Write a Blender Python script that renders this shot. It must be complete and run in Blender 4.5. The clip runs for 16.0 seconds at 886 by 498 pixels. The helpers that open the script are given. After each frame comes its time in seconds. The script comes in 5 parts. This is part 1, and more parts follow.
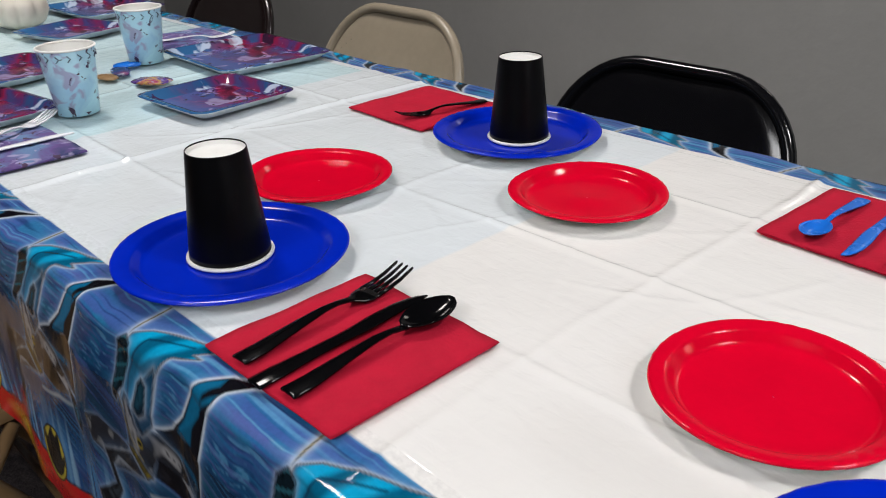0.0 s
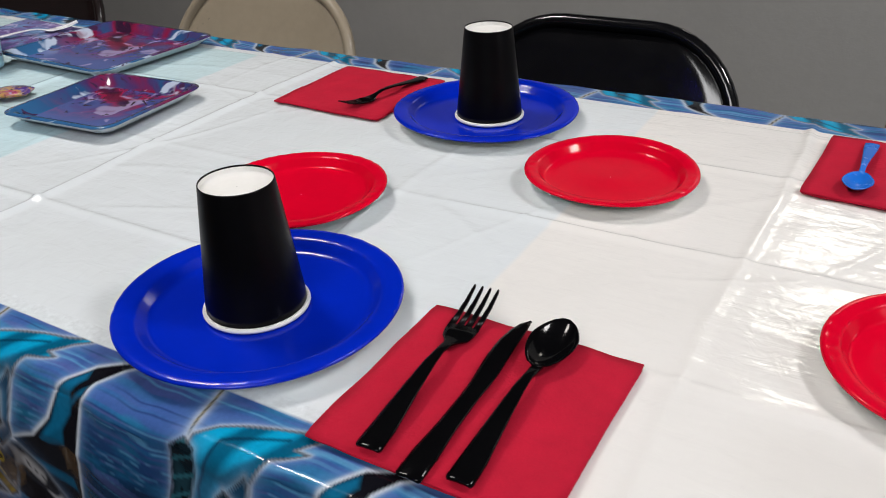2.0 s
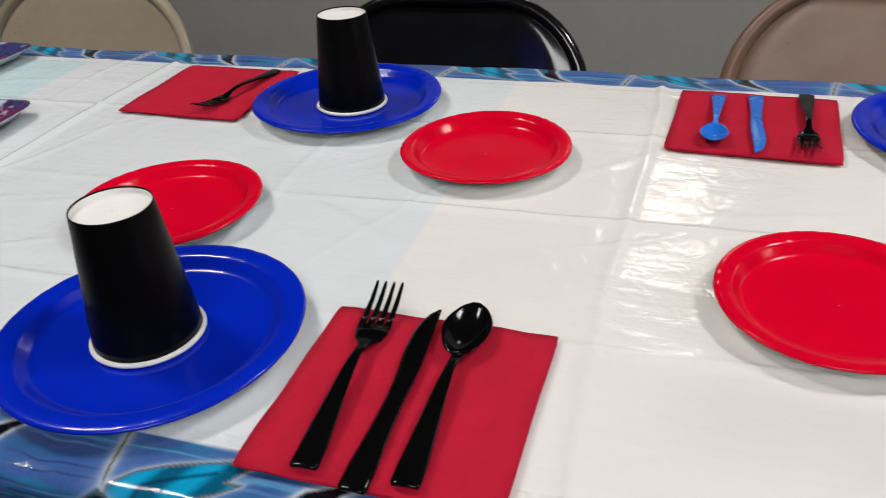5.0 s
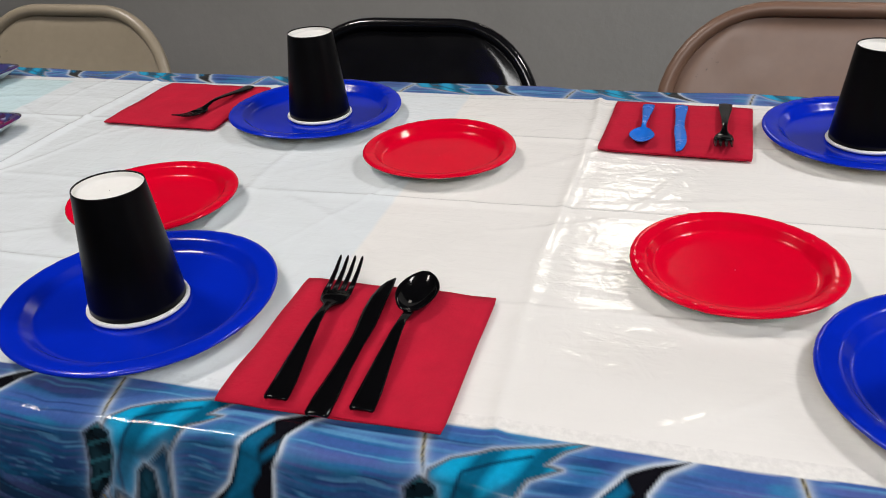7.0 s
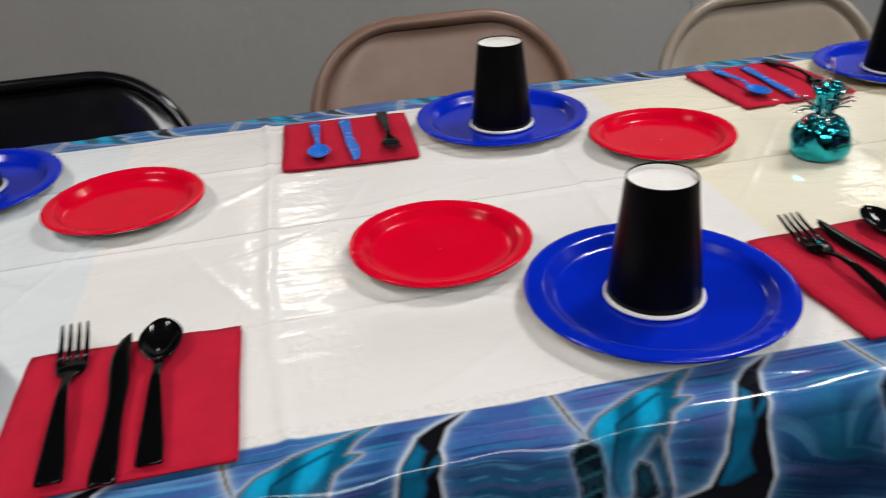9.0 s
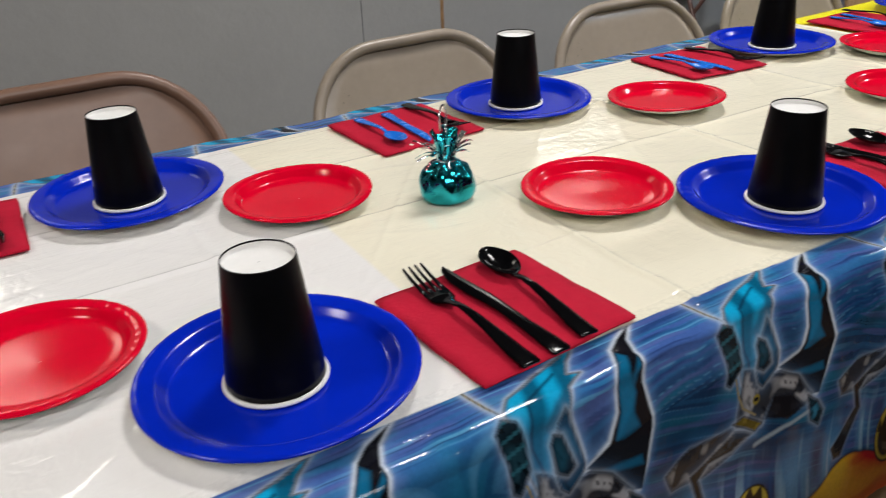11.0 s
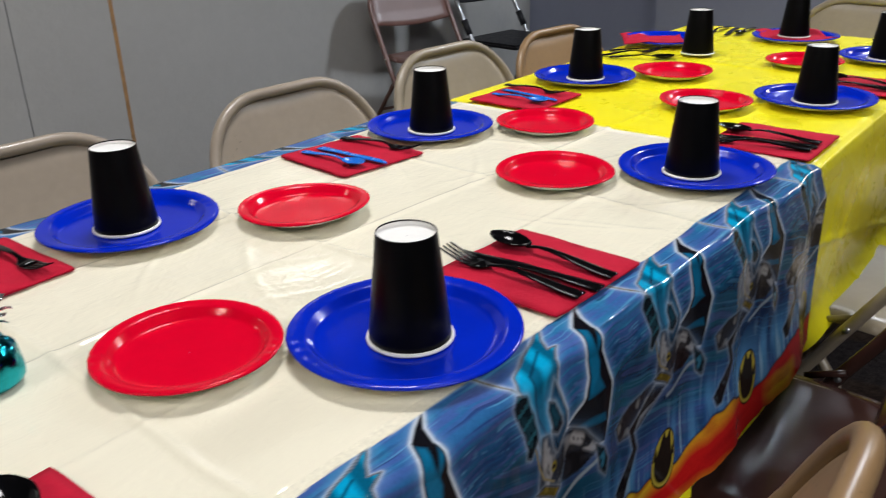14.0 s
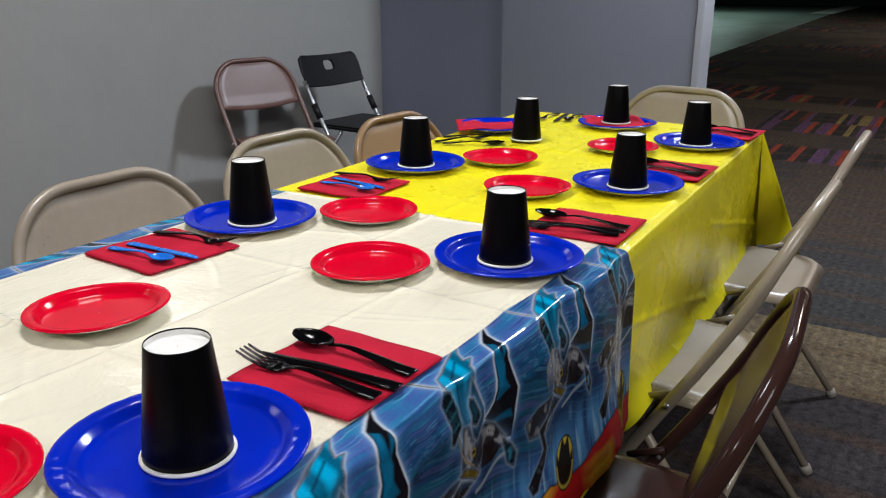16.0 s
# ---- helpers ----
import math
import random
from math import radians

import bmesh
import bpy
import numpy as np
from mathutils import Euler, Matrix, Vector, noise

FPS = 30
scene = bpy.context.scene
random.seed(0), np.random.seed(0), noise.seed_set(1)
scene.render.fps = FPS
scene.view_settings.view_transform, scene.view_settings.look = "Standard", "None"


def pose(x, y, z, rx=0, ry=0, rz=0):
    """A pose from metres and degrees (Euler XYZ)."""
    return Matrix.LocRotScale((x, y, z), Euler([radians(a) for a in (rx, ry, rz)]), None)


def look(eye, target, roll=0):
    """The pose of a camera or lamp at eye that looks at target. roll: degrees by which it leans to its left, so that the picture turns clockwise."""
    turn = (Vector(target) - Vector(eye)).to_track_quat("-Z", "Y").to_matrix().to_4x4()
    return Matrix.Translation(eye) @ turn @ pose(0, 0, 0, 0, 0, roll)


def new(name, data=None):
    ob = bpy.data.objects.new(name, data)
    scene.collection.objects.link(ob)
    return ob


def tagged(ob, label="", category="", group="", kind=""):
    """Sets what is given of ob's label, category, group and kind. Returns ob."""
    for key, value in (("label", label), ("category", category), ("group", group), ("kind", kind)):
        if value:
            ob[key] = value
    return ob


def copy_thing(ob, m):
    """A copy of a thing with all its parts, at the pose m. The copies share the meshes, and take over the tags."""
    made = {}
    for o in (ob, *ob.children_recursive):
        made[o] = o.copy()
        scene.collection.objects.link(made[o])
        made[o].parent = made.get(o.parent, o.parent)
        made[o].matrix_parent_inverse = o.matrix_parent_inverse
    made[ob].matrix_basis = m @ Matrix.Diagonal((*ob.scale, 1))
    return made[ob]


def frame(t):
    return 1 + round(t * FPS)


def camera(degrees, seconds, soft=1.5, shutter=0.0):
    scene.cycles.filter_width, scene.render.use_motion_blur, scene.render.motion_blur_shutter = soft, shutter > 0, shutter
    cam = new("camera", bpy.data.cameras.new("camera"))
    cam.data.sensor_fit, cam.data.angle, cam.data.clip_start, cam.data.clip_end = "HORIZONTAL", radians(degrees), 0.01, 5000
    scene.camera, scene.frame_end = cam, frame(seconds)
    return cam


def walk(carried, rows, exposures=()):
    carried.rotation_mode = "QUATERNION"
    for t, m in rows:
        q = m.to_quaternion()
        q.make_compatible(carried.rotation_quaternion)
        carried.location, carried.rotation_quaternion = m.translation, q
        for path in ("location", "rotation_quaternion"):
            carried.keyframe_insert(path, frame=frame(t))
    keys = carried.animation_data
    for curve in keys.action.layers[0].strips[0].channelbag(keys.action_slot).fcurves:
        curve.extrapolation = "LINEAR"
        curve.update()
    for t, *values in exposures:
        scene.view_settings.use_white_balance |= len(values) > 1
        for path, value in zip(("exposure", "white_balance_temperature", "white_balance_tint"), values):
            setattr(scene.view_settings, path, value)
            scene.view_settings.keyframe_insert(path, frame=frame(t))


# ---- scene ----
cam = camera(56.5, 16.0, soft=1.0, shutter=0.5)
PATH = [
    (0, (0.1046, 0.0870, 1.1009), (-1.1944, 1.3270, 0.2206), -1.35),
    (0.5, (0.0425, 0.0953, 1.1024), (-1.1808, 1.3827, 0.1825), -1.78),
    (1, (-0.0315, 0.0747, 1.0992), (-1.1348, 1.4412, 0.1424), -2.31),
    (1.5, (-0.0969, 0.0467, 1.1031), (-1.0797, 1.4897, 0.1274), -2.55),
    (2, (-0.1492, 0.0398, 1.1006), (-1.0476, 1.5344, 0.1213), -2.42),
    (2.5, (-0.1870, 0.0359, 1.1027), (-1.0262, 1.5577, 0.1127), -2.70),
    (3, (-0.2158, 0.0208, 1.1149), (-1.0308, 1.5581, 0.1288), -3.20),
    (3.5, (-0.2081, 0.0198, 1.1203), (-0.9696, 1.5841, 0.1338), -3.58),
    (4, (-0.2076, 0.0222, 1.1155), (-0.8987, 1.6071, 0.1104), -3.61),
    (4.5, (-0.1962, 0.0343, 1.1112), (-0.8205, 1.6283, 0.0770), -3.96),
    (5, (-0.1882, 0.0390, 1.1061), (-0.7505, 1.6521, 0.0660), -3.90),
    (5.2, (-0.1774, 0.0398, 1.1046), (-0.7221, 1.6623, 0.0698), -3.55),
    (7.5, (-0.1411, -0.0820, 1.1151), (-0.6157, 1.6044, 0.1503), -3.42),
    (8, (-0.1846, -0.0924, 1.1187), (-0.4272, 1.6355, 0.1412), -3.65),
    (8.5, (-0.2135, -0.1019, 1.1204), (-0.1599, 1.6467, 0.1512), -3.89),
    (9, (-0.2010, -0.1050, 1.1198), (0.1121, 1.6286, 0.1729), -3.72),
    (9.5, (-0.1707, -0.1025, 1.1195), (0.3183, 1.5968, 0.1850), -3.81),
    (9.7, (-0.1584, -0.0992, 1.1237), (0.4114, 1.5754, 0.1903), -3.26),
    (11.8, (-0.0145, -0.0710, 1.1267), (1.0340, 1.3874, 0.2470), -2.58),
    (12, (0.0092, -0.0624, 1.1257), (1.0876, 1.3763, 0.2497), -2.44),
    (12.5, (0.0568, -0.0456, 1.1252), (1.2066, 1.3372, 0.2503), -2.50),
    (13, (0.1076, -0.0406, 1.1263), (1.3365, 1.2788, 0.2609), -2.52),
    (13.5, (0.1471, -0.0318, 1.1317), (1.4548, 1.2313, 0.2985), -2.05),
    (14, (0.1736, -0.0410, 1.1329), (1.5673, 1.1561, 0.3424), -1.37),
    (14.5, (0.1961, -0.0562, 1.1397), (1.6684, 1.0720, 0.3918), -0.89),
    (15, (0.2162, -0.0686, 1.1433), (1.7544, 1.0000, 0.4420), -0.93),
    (15.5, (0.2323, -0.0851, 1.1471), (1.8266, 0.9270, 0.4885), -0.43),
    (16, (0.2427, -0.0909, 1.1460), (1.8712, 0.8911, 0.5269), 0.12),
]
# the clip's own exposure and white balance drift a little as it turns
EXPOSURE = [(0, 0.08, 6350, 10), (2, 0.02, 6400, 10), (5, -0.07, 6500, 10), (7.5, 0.04, 6500, 10), (9, -0.07, 6500, 10), (12.5, -0.02, 6450, 10), (14.5, 0.0, 6320, 10), (16, 0.0, 6280, 10)]
walk(cam, [(t, look(eye, target, roll)) for t, eye, target, roll in PATH], EXPOSURE)

# ---- light ----
world = bpy.data.worlds.new("world")
scene.world = world
world.use_nodes = True
world.node_tree.nodes["Background"].inputs[0].default_value = (0.55, 0.6, 0.7, 1)
world.node_tree.nodes["Background"].inputs[1].default_value = 0.0


def area(name, x, y, z, sx, sy, watts, colour):
    data = bpy.data.lights.new(name, "AREA")
    data.shape, data.size, data.size_y, data.energy, data.color = "RECTANGLE", sx, sy, watts, colour
    ob = new(name, data)
    ob.matrix_world = pose(x, y, z)
    return ob


area("hall_ceiling_lamp", -0.32, 4.75, 2.85, 0.5, 1.2, 14, (1.0, 0.94, 0.82))
area("hall_ceiling_lamp", 4.1, 5.0, 2.85, 0.7, 1.0, 15, (1.0, 0.95, 0.88))
area("unseen_ceiling_lamp", -1.75, 0.75, 2.85, 0.5, 0.5, 38, (1.0, 0.93, 0.87))
area("unseen_ceiling_lamp", 4.25, 0.3, 2.85, 0.4, 0.4, 86, (0.86, 0.92, 1.0))
# unseen fill added to lift the table's middle and the wall
area("unseen_ceiling_lamp", 1.35, 1.15, 2.85, 0.5, 0.5, 43, (1.0, 0.97, 0.95))
# broad unseen fill added from behind to brighten the hanging cloth
area("unseen_ceiling_lamp", 0.15, -2.1, 2.85, 1.8, 1.2, 86, (1.0, 0.98, 0.97))
area("unseen_hall_lamp", 27.0, 9.0, 2.85, 14.0, 5.0, 330, (0.72, 1.0, 0.88))
# added fill with no source in view: lifts the far carpet
area("unseen_hall_lamp", 24.0, -2.0, 2.85, 10.0, 4.0, 300, (1.0, 0.82, 0.72))
# another added fill, for the carpet and chairs near the opening
area("unseen_hall_lamp", 7.5, -1.0, 2.85, 0.8, 0.8, 70, (1.0, 0.88, 0.75))
area("party_lamp", -1.6, -3.2, 2.8, 0.2, 0.08, 0.9, (0.1, 0.08, 1.0))


# ---- materials ----
def nodes_of(name):
    m = bpy.data.materials.new(name)
    m.use_nodes = True
    return m, m.node_tree.nodes, m.node_tree.links, m.node_tree.nodes["Principled BSDF"]


def noise_node(n, l, scale, detail=4.0, rough=0.6, distort=0.0, vec=None):
    t = n.new("ShaderNodeTexNoise")
    t.inputs["Scale"].default_value, t.inputs["Detail"].default_value = scale, detail
    t.inputs["Roughness"].default_value, t.inputs["Distortion"].default_value = rough, distort
    if vec is None:
        vec = n.new("ShaderNodeTexCoord").outputs["Object"]
    l.new(vec, t.inputs["Vector"])
    return t.outputs["Fac"]


def ramp(n, l, fac, stops):
    r = n.new("ShaderNodeValToRGB")
    e = r.color_ramp.elements
    while len(e) < len(stops):
        e.new(0.5)
    for k, (p, c) in zip(e, stops):
        k.position, k.color = p, (*c, 1)
    l.new(fac, r.inputs[0])
    return r.outputs[0]


def mix(n, l, fac, a, b, kind="MIX"):
    m = n.new("ShaderNodeMix")
    m.data_type, m.blend_type = "RGBA", kind
    for s, v in ((0, fac), (6, a), (7, b)):
        if isinstance(v, (int, float)):
            m.inputs[s].default_value = v
        elif isinstance(v, tuple):
            m.inputs[s].default_value = (*v, 1)
        else:
            l.new(v, m.inputs[s])
    return m.outputs[2]


def bump(n, l, b, height, strength, distance):
    k = n.new("ShaderNodeBump")
    k.inputs["Strength"].default_value, k.inputs["Distance"].default_value = strength, distance
    l.new(height, k.inputs["Height"])
    if b.inputs["Normal"].is_linked:
        l.new(b.inputs["Normal"].links[0].from_socket, k.inputs["Normal"])
    l.new(k.outputs[0], b.inputs["Normal"])


def surface(name, c, vary=0.12, scale=8.0, fine=90.0, rough=0.5, rough_vary=0.08, relief=0.0, relief_scale=60.0, metal=0.0, spec=0.5, depth=0.001):
    """Colour that drifts at two scales, with uneven gloss and a fine relief."""
    m, n, l, b = nodes_of(name)
    lo = tuple(v * (1 - vary) for v in c)
    hi = tuple(min(1, v * (1 + vary)) for v in c)
    big = ramp(n, l, noise_node(n, l, scale), [(0.3, lo), (0.7, hi)])
    small = ramp(n, l, noise_node(n, l, fine), [(0.3, (1 - vary * 0.7,) * 3), (0.7, (1, 1, 1))])
    l.new(mix(n, l, 1.0, big, small, "MULTIPLY"), b.inputs["Base Color"])
    r = ramp(n, l, noise_node(n, l, scale * 2.3), [(0.3, (rough - rough_vary,) * 3), (0.7, (rough + rough_vary,) * 3)])
    l.new(r, b.inputs["Roughness"])
    b.inputs["Metallic"].default_value = metal
    b.inputs["Specular IOR Level"].default_value = spec
    if relief:
        bump(n, l, b, noise_node(n, l, relief_scale, 5), relief, depth)
    return m


WALL = surface("painted_wall", (0.385, 0.381, 0.366), 0.06, 1.3, 30, 0.5, 0.1, 0.45, 16, depth=0.006)
WALL_BLUE = surface("blue_grey_wall", (0.25, 0.27, 0.36), 0.06, 1.3, 30, 0.55, 0.1, 0.35, 22, depth=0.004)
WALL_PIER = surface("pale_blue_grey_wall", (0.255, 0.267, 0.325), 0.06, 1.3, 30, 0.5, 0.1, 0.2, 22, depth=0.003)
CEILING = surface("ceiling_tile", (0.06, 0.06, 0.062), 0.1, 2, 60, 0.9)
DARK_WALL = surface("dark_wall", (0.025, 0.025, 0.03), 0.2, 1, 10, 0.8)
TRIM = surface("white_trim", (0.45, 0.46, 0.50), 0.06, 3, 40, 0.4)
RAW_WOOD = surface("raw_wood_edge", (0.36, 0.20, 0.08), 0.35, 14, 120, 0.7, relief=0.4)
CRACK = surface("seam_shadow", (0.10, 0.11, 0.12), 0.2, 10, 60, 0.8)
RINK = surface("polished_floor", (0.25, 0.30, 0.27), 0.2, 0.6, 6, 0.35)
BLUE_PAPER = surface("blue_paper", (0.001, 0.018, 0.46), 0.04, 25, 300, 0.17, 0.04, 0.05, 300, spec=0.32, depth=0.0003)
RED_PAPER = surface("red_paper", (0.64, 0.001, 0.021), 0.04, 25, 300, 0.14, 0.03, 0.05, 300, spec=0.22, depth=0.0003)
WHITE_PAPER = surface("white_paper", (0.80, 0.79, 0.76), 0.04, 30, 200, 0.5, 0.05)
BLACK_PAPER = surface("black_paper", (0.0025, 0.0025, 0.003), 0.2, 30, 300, 0.34, 0.05, 0.05, 400, spec=0.09, depth=0.0003)
NAPKIN = surface("red_tissue", (0.47, 0.008, 0.032), 0.10, 30, 700, 0.92, 0.03, 0.7, 260, spec=0.2, depth=0.0012)
BLACK_PLASTIC = surface("black_plastic", (0.0025, 0.0025, 0.003), 0.2, 30, 300, 0.11, 0.03, spec=0.2)
BLUE_PLASTIC = surface("blue_plastic", (0.012, 0.15, 0.62), 0.06, 30, 300, 0.25, 0.05)
WHITE_PLASTIC = surface("white_plastic", (0.78, 0.78, 0.82), 0.03, 30, 200, 0.22, 0.04)
STEEL = surface("grey_steel", (0.32, 0.32, 0.33), 0.1, 10, 100, 0.3, 0.06, metal=0.7)
FOOT = surface("rubber_foot", (0.35, 0.32, 0.28), 0.15, 20, 120, 0.7)
BLACK_POLY = surface("black_polymer", (0.010, 0.010, 0.012), 0.2, 20, 150, 0.5, spec=0.25, relief=0.3, relief_scale=300)
TABLE_TOP = surface("table_laminate", (0.30, 0.24, 0.18), 0.15, 5, 60, 0.5)
CREAM = surface("cream_ceramic", (0.72, 0.66, 0.56), 0.08, 12, 60, 0.35)
STEM = surface("dry_stem", (0.16, 0.10, 0.05), 0.3, 30, 90, 0.8)


def chair_paint(name, c, rough=0.33):
    m = surface(name, c, 0.10, 5, 60, rough, 0.05, 0.05, 120, depth=0.0005)
    n, l = m.node_tree.nodes, m.node_tree.links
    b = n["Principled BSDF"]
    worn = ramp(n, l, noise_node(n, l, 26, 6, 0.75), [(0.665, (0, 0, 0)), (0.70, (1, 1, 1))])
    l.new(mix(n, l, worn, b.inputs["Base Color"].links[0].from_socket, tuple(v * 0.35 for v in c)), b.inputs["Base Color"])
    return m


BEIGE = chair_paint("beige_enamel", (0.29, 0.245, 0.18))
TAN = chair_paint("tan_enamel", (0.30, 0.25, 0.195))
ROSE = chair_paint("rose_brown_enamel", (0.20, 0.115, 0.078), 0.38)
UMBER = chair_paint("umber_enamel", (0.15, 0.078, 0.064), 0.36)
GOLD = chair_paint("gold_brown_enamel", (0.26, 0.16, 0.075))
BLACK_ENAMEL = chair_paint("black_enamel", (0.004, 0.004, 0.005), 0.15)
DARK_BROWN = chair_paint("dark_brown_enamel", (0.036, 0.017, 0.014), 0.12)
BLACK_BROWN = chair_paint("black_brown_enamel", (0.010, 0.006, 0.006), 0.22)
DARK_BROWN.node_tree.nodes["Principled BSDF"].inputs["Specular IOR Level"].default_value = 0.16


def film(name, colour_of, rough=0.2, crinkle=0.5):
    """Thin glossy plastic sheet with soft dents and sharp little crinkles."""
    m, n, l, b = nodes_of(name)
    l.new(colour_of(n, l), b.inputs["Base Color"])
    l.new(ramp(n, l, noise_node(n, l, 9), [(0.3, (rough - 0.04,) * 3), (0.7, (rough + 0.05,) * 3)]), b.inputs["Roughness"])
    bump(n, l, b, noise_node(n, l, 13, 2, 0.5, 0.4), crinkle * 0.35, 0.006)
    bump(n, l, b, noise_node(n, l, 55, 2, 0.5, 0.8), crinkle * 1.7, 0.0016)
    for along, across in ((9.0, 50.0), (42.0, 8.0)):
        k = n.new("ShaderNodeMapping")
        k.inputs["Scale"].default_value = (along, across, 20.0)
        k.inputs["Rotation"].default_value = (0, 0, 0.12)
        l.new(n.new("ShaderNodeTexCoord").outputs["Object"], k.inputs[0])
        bump(n, l, b, noise_node(n, l, 1.0, 3, 0.6, 0.5, k.outputs[0]), min(1.0, crinkle * (1.6 if across > along else 0.7)), 0.0018)
    return m


def white_zones(n, l):
    """White film through which the cloths underneath tint: blue to one side, yellow to the other."""
    g = n.new("ShaderNodeSeparateXYZ")
    l.new(n.new("ShaderNodeNewGeometry").outputs["Position"], g.inputs[0])
    wob = n.new("ShaderNodeMath")
    wob.operation = "MULTIPLY_ADD"
    l.new(noise_node(n, l, 5), wob.inputs[0])
    wob.inputs[1].default_value = 0.012
    l.new(g.outputs[0], wob.inputs[2])
    c = None
    for x0, a in ((-1.055, (0.56, 0.72, 0.76)), (-0.415, (0.70, 0.745, 0.77)), (0.232, (0.79, 0.775, 0.75)), (None, (0.81, 0.765, 0.61))):
        if c is None:
            c, last = a, x0
            continue
        k = n.new("ShaderNodeMapRange")
        k.inputs[1].default_value, k.inputs[2].default_value = last + 0.004, last + 0.009
        l.new(wob.outputs[0], k.inputs[0])
        c, last = mix(n, l, k.outputs[0], c, a), x0
    return mix(n, l, 1.0, c, ramp(n, l, noise_node(n, l, 6), [(0.3, (0.95, 0.95, 0.95)), (0.7, (1, 1, 1))]), "MULTIPLY")


def printed(n, l):
    a = n.new("ShaderNodeAttribute")
    a.attribute_name = "print"
    return mix(n, l, 1.0, a.outputs[0], ramp(n, l, noise_node(n, l, 220), [(0.3, (0.85, 0.85, 0.85)), (0.7, (1, 1, 1))]), "MULTIPLY")


def yellow(n, l):
    return ramp(n, l, noise_node(n, l, 5), [(0.3, (0.80, 0.71, 0.009)), (0.7, (0.88, 0.79, 0.014))])


WHITE_FILM = film("white_plastic_film", white_zones, 0.085, 0.27)
PRINT_FILM = film("printed_plastic_film", printed, 0.11, 0.15)
PRINT_FILM.node_tree.nodes["Principled BSDF"].inputs["Specular IOR Level"].default_value = 0.27
YELLOW_FILM = film("yellow_plastic_film", yellow, 0.28, 0.22)
YELLOW_FILM.node_tree.nodes["Principled BSDF"].inputs["Specular IOR Level"].default_value = 0.30


def foil(name, c, rough=0.14):
    m, n, l, b = nodes_of(name)
    l.new(ramp(n, l, noise_node(n, l, 60), [(0.3, tuple(v * 0.7 for v in c)), (0.7, c)]), b.inputs["Base Color"])
    b.inputs["Metallic"].default_value, b.inputs["Roughness"].default_value = 1.0, rough
    bump(n, l, b, noise_node(n, l, 42, 2, 0.5, 1.2), 0.45, 0.004)
    return m


TEAL_FOIL = foil("teal_foil", (0.03, 0.47, 0.56), 0.11)
SILVER_FOIL = foil("silver_foil", (0.7, 0.72, 0.72))
PINK_FOIL = foil("pink_foil", (0.75, 0.28, 0.32), 0.2)


def storybook(name, stops, scale=14.0, seed=0.0, rough=0.16, pale=(0.34, 0.30, 0.48), from_=0.56, lower=None):
    """Glossy party print: drifting blue, violet and red with pale and dark flecks."""
    m, n, l, b = nodes_of(name)
    co = n.new("ShaderNodeMapping")
    co.inputs["Location"].default_value = (seed, seed * 0.7, seed * 1.3)
    l.new(n.new("ShaderNodeTexCoord").outputs["Object"], co.inputs[0])
    base = ramp(n, l, noise_node(n, l, scale, 3, 0.5, 1.2, co.outputs[0]), stops)
    if lower is not None:
        sep = n.new("ShaderNodeSeparateXYZ")
        l.new(n.new("ShaderNodeTexCoord").outputs["Object"], sep.inputs[0])
        half = n.new("ShaderNodeMapRange")
        half.inputs[1].default_value, half.inputs[2].default_value = -0.055, 0.03
        l.new(sep.outputs[1], half.inputs[0])
        base = mix(n, l, half.outputs[0], lower, base)
    fleck = ramp(n, l, noise_node(n, l, scale * 2.2, 2, 0.5, 1.0, co.outputs[0]), [(from_, (0, 0, 0)), (from_ + 0.08, (0.8, 0.8, 0.8))])
    dark = ramp(n, l, noise_node(n, l, scale * 3, 2, 0.5, 1.5, co.outputs[0]), [(0.64, (0, 0, 0)), (0.66, (1, 1, 1))])
    c = mix(n, l, fleck, base, pale)
    bump(n, l, b, noise_node(n, l, 22, 2, 0.5, 0.6), 0.25, 0.003)
    l.new(mix(n, l, dark, c, (0.05, 0.02, 0.06)), b.inputs["Base Color"])
    b.inputs["Roughness"].default_value = rough
    return m


STORY = [(0.36, (0.012, 0.03, 0.09)), (0.45, (0.06, 0.08, 0.24)), (0.51, (0.09, 0.03, 0.13)), (0.57, (0.26, 0.012, 0.05)), (0.66, (0.035, 0.010, 0.03))]
TRAY_PRINT = storybook("party_tray_print", STORY, 11, 1.7, 0.1, lower=(0.09, 0.12, 0.30))
TRAY_RIM = storybook("party_tray_rim", [(0.38, (0.02, 0.07, 0.18)), (0.48, (0.06, 0.03, 0.12)), (0.56, (0.20, 0.010, 0.045)), (0.64, (0.03, 0.01, 0.03))], 11, 4.6, 0.1, (0.50, 0.58, 0.72), 0.58, (0.03, 0.11, 0.25))
TRAY_BACK = surface("tray_back", (0.46, 0.51, 0.57), 0.06, 20, 120, 0.4)
NAPKIN_PRINT = storybook("party_napkin_print", [(0.35, (0.02, 0.03, 0.12)), (0.5, (0.10, 0.05, 0.20)), (0.65, (0.10, 0.18, 0.34))], 16, 2.2, 0.8)
CUP_PRINT = storybook("party_cup_print", [(0.3, (0.40, 0.66, 0.78)), (0.5, (0.48, 0.74, 0.84)), (0.62, (0.36, 0.60, 0.76))], 15, 3.0, 0.4)
WRAPPER = storybook("wrapper_print", [(0.35, (0.35, 0.05, 0.12)), (0.5, (0.5, 0.30, 0.08)), (0.6, (0.10, 0.05, 0.25))], 40, 5.0)


